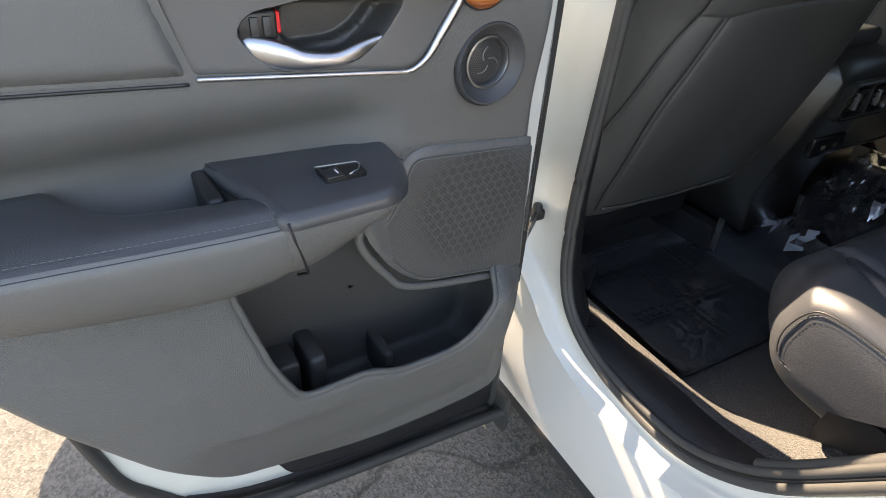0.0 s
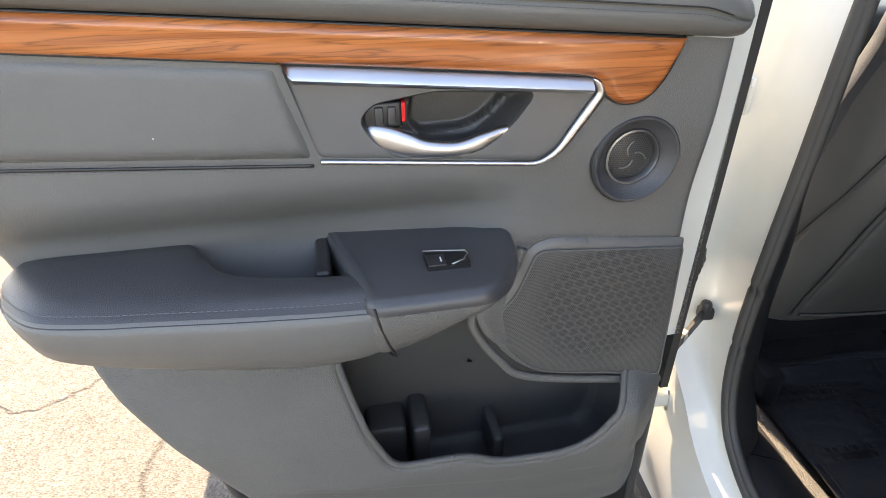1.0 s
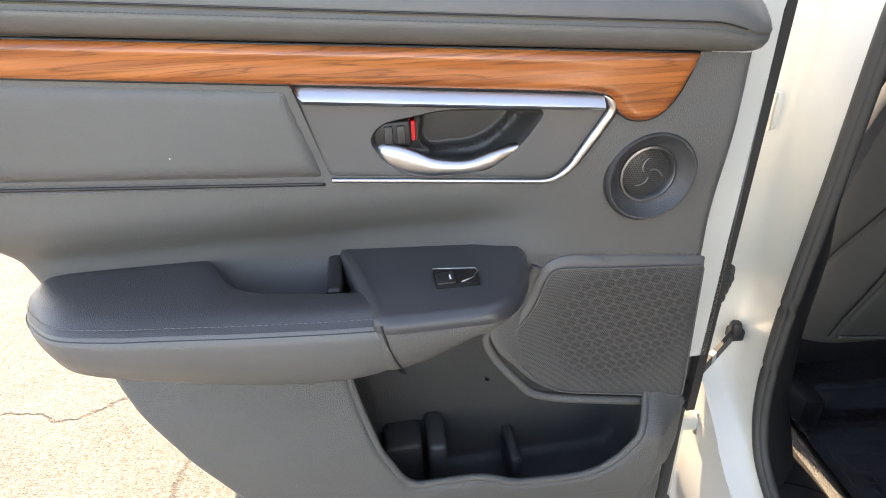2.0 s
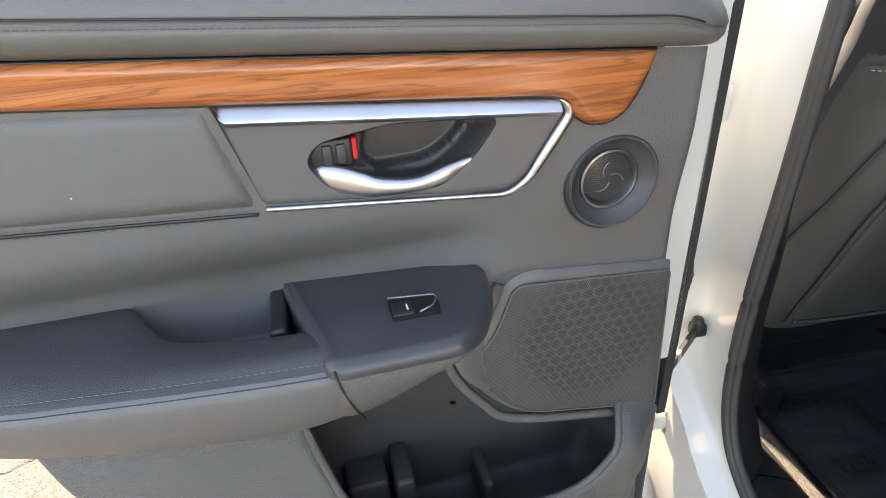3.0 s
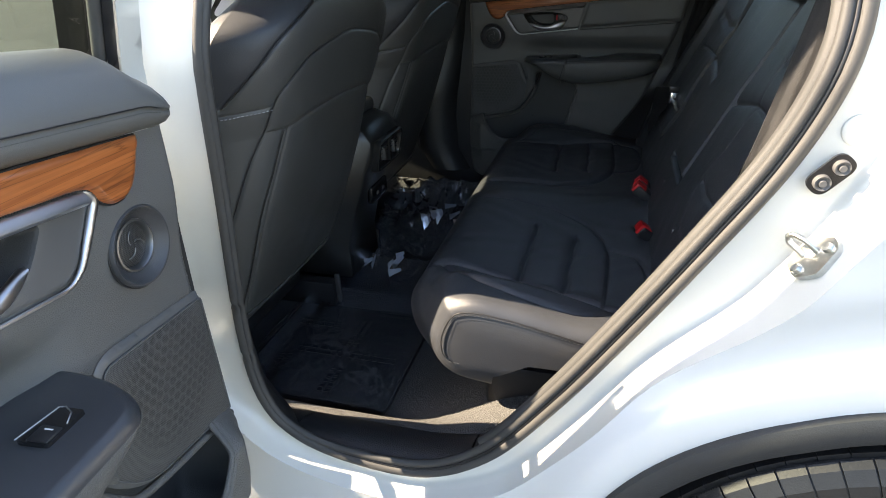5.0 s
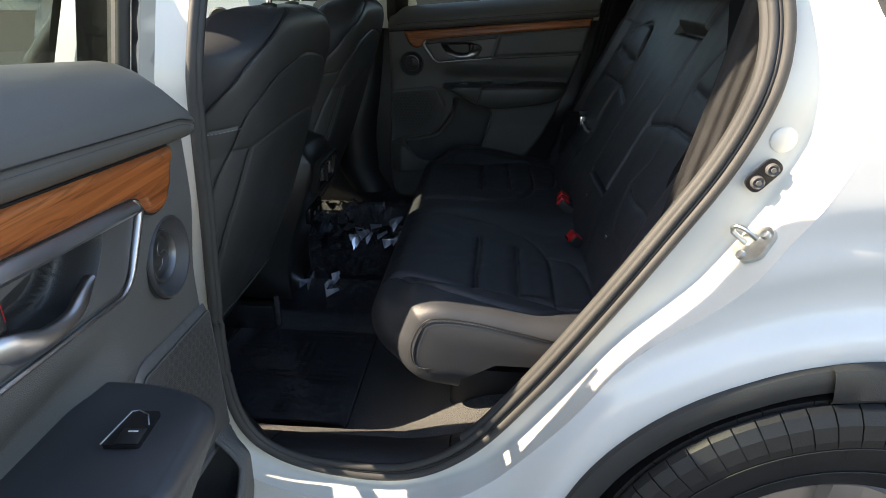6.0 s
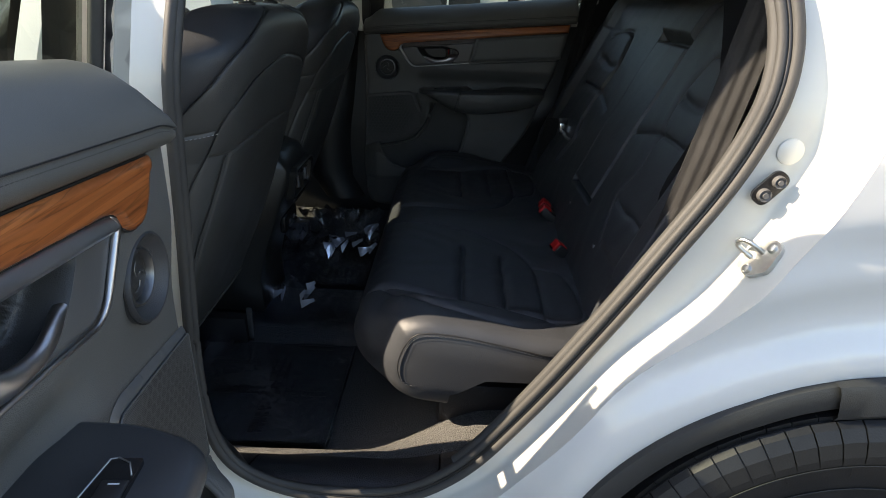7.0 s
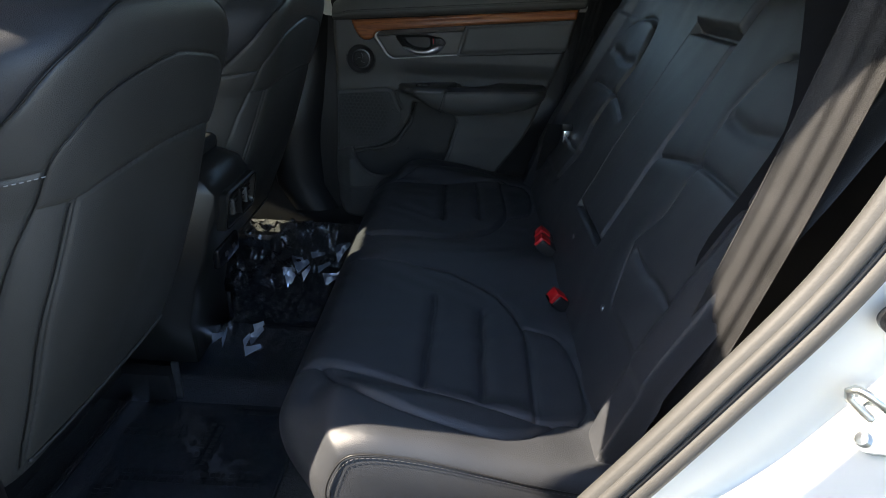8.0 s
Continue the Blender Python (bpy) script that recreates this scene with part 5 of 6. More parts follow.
# sewn seams of the backrest, by (across, up), mirrored about the middle
SEAT_SEAMS = {
    "arc": [(-0.300, 0.60), (-0.290, 0.74), (-0.278, 0.836), (-0.260, 0.946), (-0.242, 1.007), (-0.239, 1.056), (-0.226, 1.086), (-0.170, 1.129), (-0.057, 1.151), (0.0, 1.156)],
    "panel_top": [(-0.242, 1.007), (-0.198, 1.007), (-0.142, 1.020), (-0.05, 1.026), (0.0, 1.027)],
    "panel_edge": [(-0.205, 1.005), (-0.221, 0.92), (-0.236, 0.82), (-0.232, 0.64), (-0.226, 0.585)],
    "panel_hem": [(-0.195, 1.006), (-0.211, 0.92), (-0.224, 0.815), (-0.219, 0.635), (-0.213, 0.588)],
    "shoulder": [(-0.293, 1.06), (-0.274, 1.12), (-0.236, 1.175), (-0.15, 1.222), (-0.06, 1.243)],
    "stitched": [(-0.292, 1.046), (-0.275, 1.050), (-0.239, 1.055)],
    "bottom": [(-0.21, 0.583), (-0.1, 0.572), (0.0, 0.570)],
}


def front_seat(yc, sign):
    st = thing("front_seat", Matrix.Translation((0, yc, 0)), "black leather front seat with a seamed vinyl back", "car seat", group="front seats")
    raw = np.array(SEAT_ROWS)
    m = 300
    fine = []
    for i in np.linspace(0, len(raw) - 1, 420):
        k = min(int(i), len(raw) - 2)
        a, b, c, e = raw[max(k - 1, 0)], raw[k], raw[k + 1], raw[min(k + 2, len(raw) - 1)]
        t = i - k
        z, x, hw, deep, thick = 0.5 * (2 * b + (c - a) * t + (2 * a - 5 * b + 4 * c - e) * t * t + (3 * b - a - 3 * c + e) * t ** 3)
        s = np.linspace(-1, 1, m)
        s = np.sign(s) * (1 - (1 - np.abs(s)) ** 1.5)
        power = np.interp(z, [0.6, 0.85, 1.0, 1.08, 1.2], [10, 8, 5.2, 7, 8])   # how squarely the back turns into its sides
        rear = np.stack([x - deep * np.abs(s) ** power, hw * s, np.full(m, z)], 1)
        s2 = np.linspace(1, -1, 60)[1:-1]
        front = np.stack([x - deep - (thick - deep) * np.sqrt(1 - s2 ** 4), hw * s2, np.full(58, z)], 1)
        fine.append(np.vstack([rear, front]))
    fine = np.array(fine)
    t1, t2 = np.gradient(fine, axis=0), np.gradient(fine, axis=1)
    nor = np.cross(t2, t1)
    nor /= np.linalg.norm(nor, axis=2, keepdims=True) + 1e-9
    nor *= np.sign(nor[200, m // 2, 0])
    aa, zz = -np.abs(fine[..., 1]), fine[..., 2]
    dist = np.full(aa.shape, 1.0)
    for pts in SEAT_SEAMS.values():
        for p in catmull(np.array(pts), 0.003, False):
            dist = np.minimum(dist, np.hypot(aa - p[0], zz - p[1]))
    dist[:, m:] = 1.0
    lift = -0.0034 * np.exp(-(dist / 0.0024) ** 2) - 0.0016 * np.exp(-(dist / 0.010) ** 2)
    # slack in the cover: shallow waves across the lower panel
    lift += 0.0012 * np.sin(zz * 23 + 3 * np.sin(aa * 9)) * smooth01((0.95 - zz) / 0.2) * smooth01((aa + 0.20) / 0.05)
    cloud = fine[:, :m].reshape(-1, 3)
    fine = fine + nor * lift[..., None]
    me = grid(fine, wrap=True, caps=True)
    # the front cover of smooth leather begins at the shoulder seam
    sh = np.array(SEAT_SEAMS["shoulder"])
    edge = np.interp(zz, sh[:, 1], sh[:, 0], left=-0.30)
    front_side = (aa < edge) | (np.arange(aa.shape[1])[None] >= m)
    me.materials.append(SEATBACK)
    me.materials.append(SEAT)
    n, w = aa.shape
    slot = np.zeros(len(me.polygons), np.int32)
    slot[:(n - 1) * w] = front_side[:-1].ravel()
    me.polygons.foreach_set("material_index", slot)
    back = part("backrest", me, SEATBACK, st, "smooth dark vinyl seat back")
    half = cloud[(cloud[:, 1] * sign < 0.03)]
    for nm in ("arc", "panel_edge", "shoulder"):
        q = catmull(np.array(SEAT_SEAMS[nm]), 0.006, False) * (sign, 1)
        part("back_seam", tube(on_surface(half, q) - (0.0012, 0, 0), 0.0011, 5), BLACK, back)
    q = catmull(np.array(SEAT_SEAMS["stitched"]) - (0, 0.004), 0.004, False) * (sign, 1)
    stitches(on_surface(half, q) + (0.0012, -0.0010 * sign, 0), back, (0.6, -0.8 * sign, 0), 0.0042, 0.003, 0.0007, material=PALE_THREAD)
    q = catmull(np.array(SEAT_SEAMS["bottom"]), 0.008, False)
    q = np.vstack([q, (q * (-1, 1))[::-1]])
    part("back_hem", tube(on_surface(cloud, q), 0.0035, 6), SEATBACK, back)
    part("cushion", box(-0.62, -0.16, -0.25, 0.25, 0.50, 0.66, 0.05, 4), SEAT, st)
    part("side_cover", box(-0.58, -0.14, -0.262, -0.235, 0.44, 0.60, 0.012, 3), BLACK, st)
    part("seat_base", box(-0.55, -0.18, -0.20, 0.20, 0.43, 0.51, 0.02, 2), BLACK, st)
    for y in (-0.21, 0.21):
        part("seat_rail", box(-0.60, -0.08, y - 0.02, y + 0.02, 0.355, 0.435, 0.006, 2), BLACK, st)
        if y * sign > 0:
            part("rail_foot", box(-0.082, -0.066, y - 0.005, y + 0.005, 0.36, 0.46, 0.003, 2), STEELDARK, st, "dull steel seat rail foot")
    # headrest on two posts
    hr = []
    for z, x, w, t in ((1.285, 0.095, 0.16, 0.05), (1.292, 0.096, 0.25, 0.10), (1.34, 0.10, 0.28, 0.12), (1.40, 0.105, 0.275, 0.12), (1.45, 0.108, 0.24, 0.10), (1.47, 0.11, 0.12, 0.05)):
        hr.append([(x + b, a, z - 0.1 * b) for a, b in section(w, t, 60, 2.8)])
    part("headrest", grid(hr, wrap=True, caps=True), SEATBACK, st, "black leather headrest")
    for y in (-0.070, 0.070):
        part("headrest_post", tube([(0.090, y, 1.21), (0.098, y, 1.30)], 0.0060, 12), CHROME, st, "chrome headrest post")
        part("post_collar", lathe([(0.015, 1.238), (0.015, 1.250), (0.008, 1.253)], (0.093, y, 0), "z", 20), BLACK, st)
    return st


front_seat(SEAT_Y, 1)
front_seat(2 * MID - SEAT_Y, -1)


def groove(d, depth=0.006, width=0.006):
    return -depth * np.exp(-(d / width) ** 2)


YA, YB = 0.246, 2 * MID - 0.246


def line_gap(pts, x, y):
    """Distance of places to a smooth line through pts."""
    q = catmull(np.array(pts), 0.02, False)
    best = np.full(x.shape, 1.0)
    for (ax, ay), (bx, by) in zip(q[:-1], q[1:]):
        vx, vy = bx - ax, by - ay
        t = np.clip(((x - ax) * vx + (y - ay) * vy) / (vx * vx + vy * vy), 0, 1)
        best = np.minimum(best, np.hypot(x - ax - t * vx, y - ay - t * vy))
    return best


BOLSTER = [(0.29, 0.452), (0.36, 0.441), (0.44, 0.425), (0.52, 0.400), (0.60, 0.372), (0.67, 0.354), (0.735, 0.362)]
OUTER = [(0.335, 0.445), (0.375, 0.395), (0.42, 0.352), (0.50, 0.318), (0.60, 0.303), (0.66, 0.318), (0.70, 0.352)]
MIDDLE = [(0.34, 0.832), (0.42, 0.826), (0.54, 0.803), (0.63, 0.735), (0.675, 0.63), (0.680, 0.50), (0.674, 0.356)]
REAR = [(0.735, 0.362), (0.758, 0.40), (0.762, 0.47), (0.752, 0.56), (0.730, 0.606), (0.680, 0.628)]


def cushion_detail(x, y):
    """Seams, quilting and bolsters of the rear cushion, on top of its plain profile."""
    z = np.zeros_like(x)
    for s in (0, 1):
        yy = y if s == 0 else 2 * MID - y
        near = yy < MID + 0.02
        b = smooth01((0.42 - yy) / 0.07) * smooth01((x - 0.33) / 0.06)
        z += 0.028 * b * (1 - 0.75 * smooth01((x - 0.46) / 0.30))
        bol = np.interp(x, *np.array(BOLSTER).T)
        out = np.interp(x, *np.array(OUTER).T)
        mid = np.interp(x, *np.array(MIDDLE[:5]).T)
        on = smooth01((x - 0.30) / 0.03) * smooth01((0.685 - x) / 0.015)
        puff = smooth01((yy - bol) / 0.016) * smooth01((mid - yy) / 0.016) * on
        z += 0.005 * puff * near
        z += 0.004 * smooth01((bol - yy) / 0.012) * smooth01((yy - out) / 0.012) * on
        for pts, deep in ((BOLSTER, 0.0055), (OUTER, 0.0045), (MIDDLE, 0.0050), (REAR, 0.0060)):
            g = line_gap(pts, x, yy)
            z += groove(g, deep, 0.0030) + groove(g, 0.0025, 0.011)
        end = smooth01((yy - bol - 0.005) / 0.012) * smooth01((np.interp(x, [0.4, 0.5, 0.6], [0.76, 0.715, 0.68]) - yy) / 0.03)
        for xs in (0.505, 0.600):
            g = x - xs - 0.02 * (yy - 0.55) - 0.0015 * np.sin(yy * 60)
            z += (groove(g, 0.0060, 0.0035) + groove(g, 0.0050, 0.014)) * end
    z += 0.010 * np.exp(-((y - MID) / 0.10) ** 2) * smooth01((x - 0.33) / 0.1)
    z += 0.0010 * np.sin(x * 41 + 5 * np.sin(y * 17)) * np.sin(y * 33 + 2 * np.sin(x * 13))   # slack leather
    return z


def rear_seat():
    st = thing("rear_bench", None, "black leather rear bench seat with quilted cushion seams", "car seat")
    base = catmull([(0.115, 0.535), (0.050, 0.545), (0.014, 0.570), (0.000, 0.610), (0.004, 0.650), (0.028, 0.684), (0.070, 0.697), (0.130, 0.695), (0.22, 0.686), (0.34, 0.676), (0.44, 0.672), (0.54, 0.676), (0.60, 0.680)], 0.003, False)
    ys = np.r_[np.linspace(YA, YA + 0.04, 14), np.linspace(YA + 0.045, YB - 0.045, 460), np.linspace(YB - 0.04, YB, 14)]
    P = []
    cen = np.array((0.30, 0.61))
    for y in ys:
        e = min(y - YA, YB - y)
        xf = 0.280 + 0.085 * (1 - smooth01(e / 0.15))
        r = 0.036
        k = 0.0 if e > r else r - math.sqrt(max(r * r - (r - e) ** 2, 0))
        t = np.gradient(base, axis=0)
        n = np.stack([t[:, 1], -t[:, 0]], 1)
        n /= np.linalg.norm(n, axis=1)[:, None]
        b = base + n * k
        x = b[:, 0] + xf
        z = b[:, 1] + cushion_detail(b[:, 0] + xf, np.full(len(b), y)) * smooth01((base[:, 0] - 0.0) / 0.03) * (base[:, 1] > 0.62)
        P.append(np.stack([x, np.full(len(b), y), z], 1))
    first, last = P[0].copy(), P[-1].copy()
    for q, s in ((first, -1), (last, 1)):
        cap = []
        for f in (0.75, 0.45, 0.0):
            m = q.copy()
            c = np.array((0.58, q[0, 1], 0.61))
            m = c + (q - c) * np.array((0.3 + 0.7 * f, 1, f))
            m[:, 1] += s * 0.004
            cap.append(m)
        if s < 0:
            P = cap[::-1] + P
        else:
            P = P + cap
    cu = part("cushion", grid(np.array(P)), SEAT, st, "black quilted leather cushion")
    # stitched rim round the outer end of the cushion
    for yy, sg in ((YA, 1), (YB, -1)):
        t = np.gradient(base, axis=0)
        n = np.stack([t[:, 1], -t[:, 0]], 1)
        n /= np.linalg.norm(n, axis=1)[:, None]
        b = base + n * 0.021
        zz = b[:, 1] + 0.030 * smooth01((b[:, 0] - 0.0) / 0.06) * (1 - 0.9 * smooth01((b[:, 0] - 0.10) / 0.30))
        path = np.stack([b[:, 0] + 0.365, np.full(len(b), yy + 0.0005 * sg), zz], 1)[8:-12]
        part("end_seam", tube(path, 0.0012, 5), BLACK, cu)
        stitches(path + (0.004, -0.0015 * sg, -0.004), cu, (0, -sg, 0), 0.0045, 0.003, 0.0007)
    # fine thread along the middle and outer seams
    for s in (0, 1):
        for pts in (MIDDLE[1:], OUTER[1:-1], BOLSTER[1:-1]):
            e2 = catmull(np.array(pts), 0.008, False)
            yy = e2[:, 1] if s == 0 else 2 * MID - e2[:, 1]
            z = np.interp(e2[:, 0], base[5:, 0] + 0.28, base[5:, 1]) + cushion_detail(e2[:, 0], yy)
            stitches(np.stack([e2[:, 0], yy + 0.002, z + 0.0032], 1), cu, (0, 0, 1), 0.0035, 0.0012, 0.0005, material=DARK_THREAD)
    # seat back: three sections with raised side bolsters and panel seams
    prof = catmull([(0.752, 0.630), (0.768, 0.675), (0.795, 0.76), (0.840, 0.87), (0.890, 0.98), (0.942, 1.09), (0.985, 1.18), (1.010, 1.235), (1.028, 1.262), (1.058, 1.280), (1.10, 1.272), (1.135, 1.23)], 0.0026, False)
    t = np.gradient(prof, axis=0)
    n = np.stack([-t[:, 1], t[:, 0]], 1)
    n /= np.linalg.norm(n, axis=1)[:, None]
    arm0, arm1, arm_low, arm_top = 0.715, 0.930, 0.815, 1.188   # fold-down armrest between the two backs
    z = prof[:, 1]
    front = np.arange(len(prof)) < int(np.argmax(z))
    inner = [(0.568, 1.02), (0.588, 1.10), (0.560, 1.175), (0.50, 1.192), (0.43, 1.185), (0.37, 1.165)]
    lowin = [(0.568, 1.02), (0.558, 0.94), (0.590, 0.88), (0.565, 0.83), (0.53, 0.79)]
    cross = [(0.712, 0.992), (0.64, 1.008), (0.568, 1.02), (0.46, 1.021), (0.36, 1.018)]
    fold = [(0.565, 1.094), (0.50, 1.088), (0.42, 1.098), (0.36, 1.10)]
    quilt = [(0.555, 0.872), (0.50, 0.866), (0.44, 0.872), (0.37, 0.868)]
    P = []
    for y in np.linspace(YA + 0.03, YB - 0.03, 560):
        d = np.zeros(len(prof))
        e = min(y - YA - 0.03, YB - 0.03 - y)
        d += 0.020 * smooth01((0.11 - e) / 0.05) - 0.03 * smooth01((0.012 - e) / 0.012)
        for s in (0, 1):
            yy = y if s == 0 else 1.72 - y
            if yy > 0.74:
                continue
            ya = np.full(len(prof), yy)
            for pts, deep, wide in ((inner, 0.006, 0.0035), (lowin, 0.005, 0.0035), (cross, 0.006, 0.0032), (fold, 0.004, 0.010), (quilt, 0.004, 0.0045)):
                g = line_gap(pts, ya, z)
                d += (groove(g, deep, wide) + groove(g, 0.003, 0.013)) * front
            inside_panel = smooth01((np.interp(z, [0.79, 0.88, 0.94, 1.02, 1.10, 1.175, 1.19], [0.53, 0.59, 0.558, 0.568, 0.588, 0.56, 0.50]) - yy) / 0.012)
            d += 0.005 * inside_panel * smooth01((z - 0.78) / 0.02) * smooth01((1.19 - z) / 0.012) * front
        # armrest and the headrest above it, parted from the backs by open gaps
        in_arm = smooth01((0.5 * (arm1 - arm0) - abs(y - 0.5 * (arm0 + arm1)) + 0.002) / 0.010)
        side_gap = groove(np.minimum(abs(y - arm0), abs(y - arm1)), 0.014, 0.0032)
        tall = smooth01((z - arm_low + 0.01) / 0.01)
        d += side_gap * tall * front
        d += 0.003 * in_arm * tall * smooth01((arm_top - z) / 0.006) * front
        d += groove(z - arm_low, 0.022, 0.006) * in_arm * front
        d += groove(z - arm_top - 0.004, 0.026, 0.0065) * in_arm * front
        d += 0.012 * in_arm * smooth01((z - arm_top - 0.006) / 0.02) * (1 - 0.5 * smooth01((z - 1.26) / 0.02))
        d += 0.0008 * np.sin(z * 37 + 4 * math.sin(y * 15)) * math.sin(y * 29)
        P.append(np.stack([prof[:, 0] + n[:, 0] * d, np.full(len(prof), y), z + n[:, 1] * d], 1))
    part("backrest", grid(np.array(P)), SEAT, st, "black leather split seat back with a folded armrest")
    for y in (0.335, 0.55, 0.85, 1.35):
        part("anchor_button", lathe([(0.0001, 0.0), (0.006, 0.001), (0.0075, 0.004), (0.007, 0.010)], (0.795, y, 0.765), "x", 16), SATIN_DARK, st, "small grey anchor button")
    # base in sill black: shade under the cushion put into its colour
    part("seat_base", box(0.46, 0.86, YA + 0.05, YB - 0.05, 0.40, 0.56, 0.02, 2), SILL, st)
    return st


rear_seat()


def buckle(x, y, z, double, tilt):
    b = thing("seat_belt_buckle", pose(x, y, z, 0, 38, tilt), "black seat belt buckle with a red button", "seat belt buckle", group="seat belt buckles")
    for k in range(2 if double else 1):
        o = (k - (0.5 if double else 0)) * 0.046
        body = part("buckle_body", box(-0.012, 0.055, o - 0.0185, o + 0.0185, -0.016, 0.012, 0.005, 3), BLACK, b)
        part("release_button", box(-0.0175, -0.004, o - 0.0165, o + 0.0165, -0.013, 0.0135, 0.003, 2), RED, body, "red release button")
        part("button_top", box(-0.012, 0.012, o - 0.0150, o + 0.0150, 0.0095, 0.0140, 0.002, 2), RED, body)
        part("slot", box(-0.0182, -0.0150, o - 0.011, o + 0.011, -0.0125, -0.0085, 0.0005, 1), GLOSSBLACK, body)
    part("webbing", box(0.05, 0.11, -0.02, 0.02, -0.006, 0.0, 0.001, 1), BLACK, b)
    return b


buckle(0.752, 0.705, 0.693, False, 8)
buckle(0.750, 0.962, 0.708, True, -6)


def belt_mat():
    """Woven webbing: pale flecks of thread on dark grey, with a nubbly weave."""
    m = mat("belt_webbing", (0.10, 0.098, 0.095), 0.7)
    nt = m.node_tree
    b = nt.nodes["Principled BSDF"]
    geo = nt.nodes.new("ShaderNodeNewGeometry")
    w = nt.nodes.new("ShaderNodeTexNoise")
    w.inputs["Scale"].default_value, w.inputs["Detail"].default_value = 1000, 3
    big = nt.nodes.new("ShaderNodeTexNoise")
    big.inputs["Scale"].default_value = 25
    for n in (w, big):
        nt.links.new(geo.outputs["Position"], n.inputs["Vector"])
    add = nt.nodes.new("ShaderNodeMath")
    add.operation = "MULTIPLY_ADD"
    add.inputs[1].default_value = 0.35
    nt.links.new(big.outputs["Fac"], add.inputs[0])
    nt.links.new(w.outputs["Fac"], add.inputs[2])
    cr = nt.nodes.new("ShaderNodeValToRGB")
    cr.color_ramp.elements[0].position, cr.color_ramp.elements[0].color = 0.60, (0.009, 0.009, 0.009, 1)
    cr.color_ramp.elements[1].position, cr.color_ramp.elements[1].color = 0.88, (0.034, 0.033, 0.034, 1)
    nt.links.new(add.outputs[0], cr.inputs[0])
    nt.links.new(cr.outputs[0], b.inputs["Base Color"])
    bp = nt.nodes.new("ShaderNodeBump")
    bp.inputs["Strength"].default_value, bp.inputs["Distance"].default_value = 0.9, 0.001
    nt.links.new(w.outputs["Fac"], bp.inputs["Height"])
    nt.links.new(bp.outputs[0], b.inputs["Normal"])
    return m


WEB = belt_mat()


def belt(mirror):
    b = thing("seat_belt", None, "dark grey woven seat belt hanging beside the rear seat", "seat belt", group="seat belts")
    fl = lambda p: (p[0], 2 * MID - p[1], p[2]) if mirror else p
    mid = catmull([(0.820, 0.300, 0.735), (0.838, 0.288, 0.82), (0.858, 0.278, 0.92), (0.890, 0.272, 1.08), (0.925, 0.272, 1.27), (0.948, 0.288, 1.38), (0.965, 0.33, 1.47)], 0.02, False)
    P = []
    for p in mid:
        row = []
        for k in np.linspace(-1, 1, 29):
            rib = 0.0010 * math.cos(k * 3 * math.pi)
            row.append(fl((p[0] + 0.0225 * k, p[1] + 0.002 * k * k + rib - 0.0135 * k, p[2] - 0.007 * k)))
        P.append(row)
    part("webbing", grid(np.array(P), flip=mirror), WEB, b, "ribbed dark grey webbing")
    for k in (-1, 1):
        part("edge_rib", tube([fl((p[0] + 0.0225 * k, p[1] + 0.002 - 0.0135 * k, p[2] - 0.007 * k)) for p in mid], 0.0014, 6), WEB, b)
    if mirror:
        tg = part("tongue", box(0.815, 0.845, 1.268, 1.276, 0.895, 0.915, 0.003, 2), BLACK, b)
        part("tongue_blade", box(0.821, 0.838, 1.270, 1.274, 0.862, 0.897, 0.002, 2), CHROME, tg, "chrome belt tongue")
        part("lower_webbing", grid(np.array([[(0.80 + dx, 1.50 - 0.22 * f + 0.0, 0.64 + 0.27 * f) for dx in (-0.022, 0.022)] for f in np.linspace(0, 1, 8)])), WEB, b)
    else:
        part("belt_guide", box(0.785, 0.850, 0.285, 0.335, 0.722, 0.740, 0.005, 2), BLACK, b)
    return b


belt(False)
belt(True)


CONSOLE = mat("console_plastic", (0.022, 0.022, 0.021), 0.30, vary=0.1, vscale=12, bump=0.2, bscale=800)


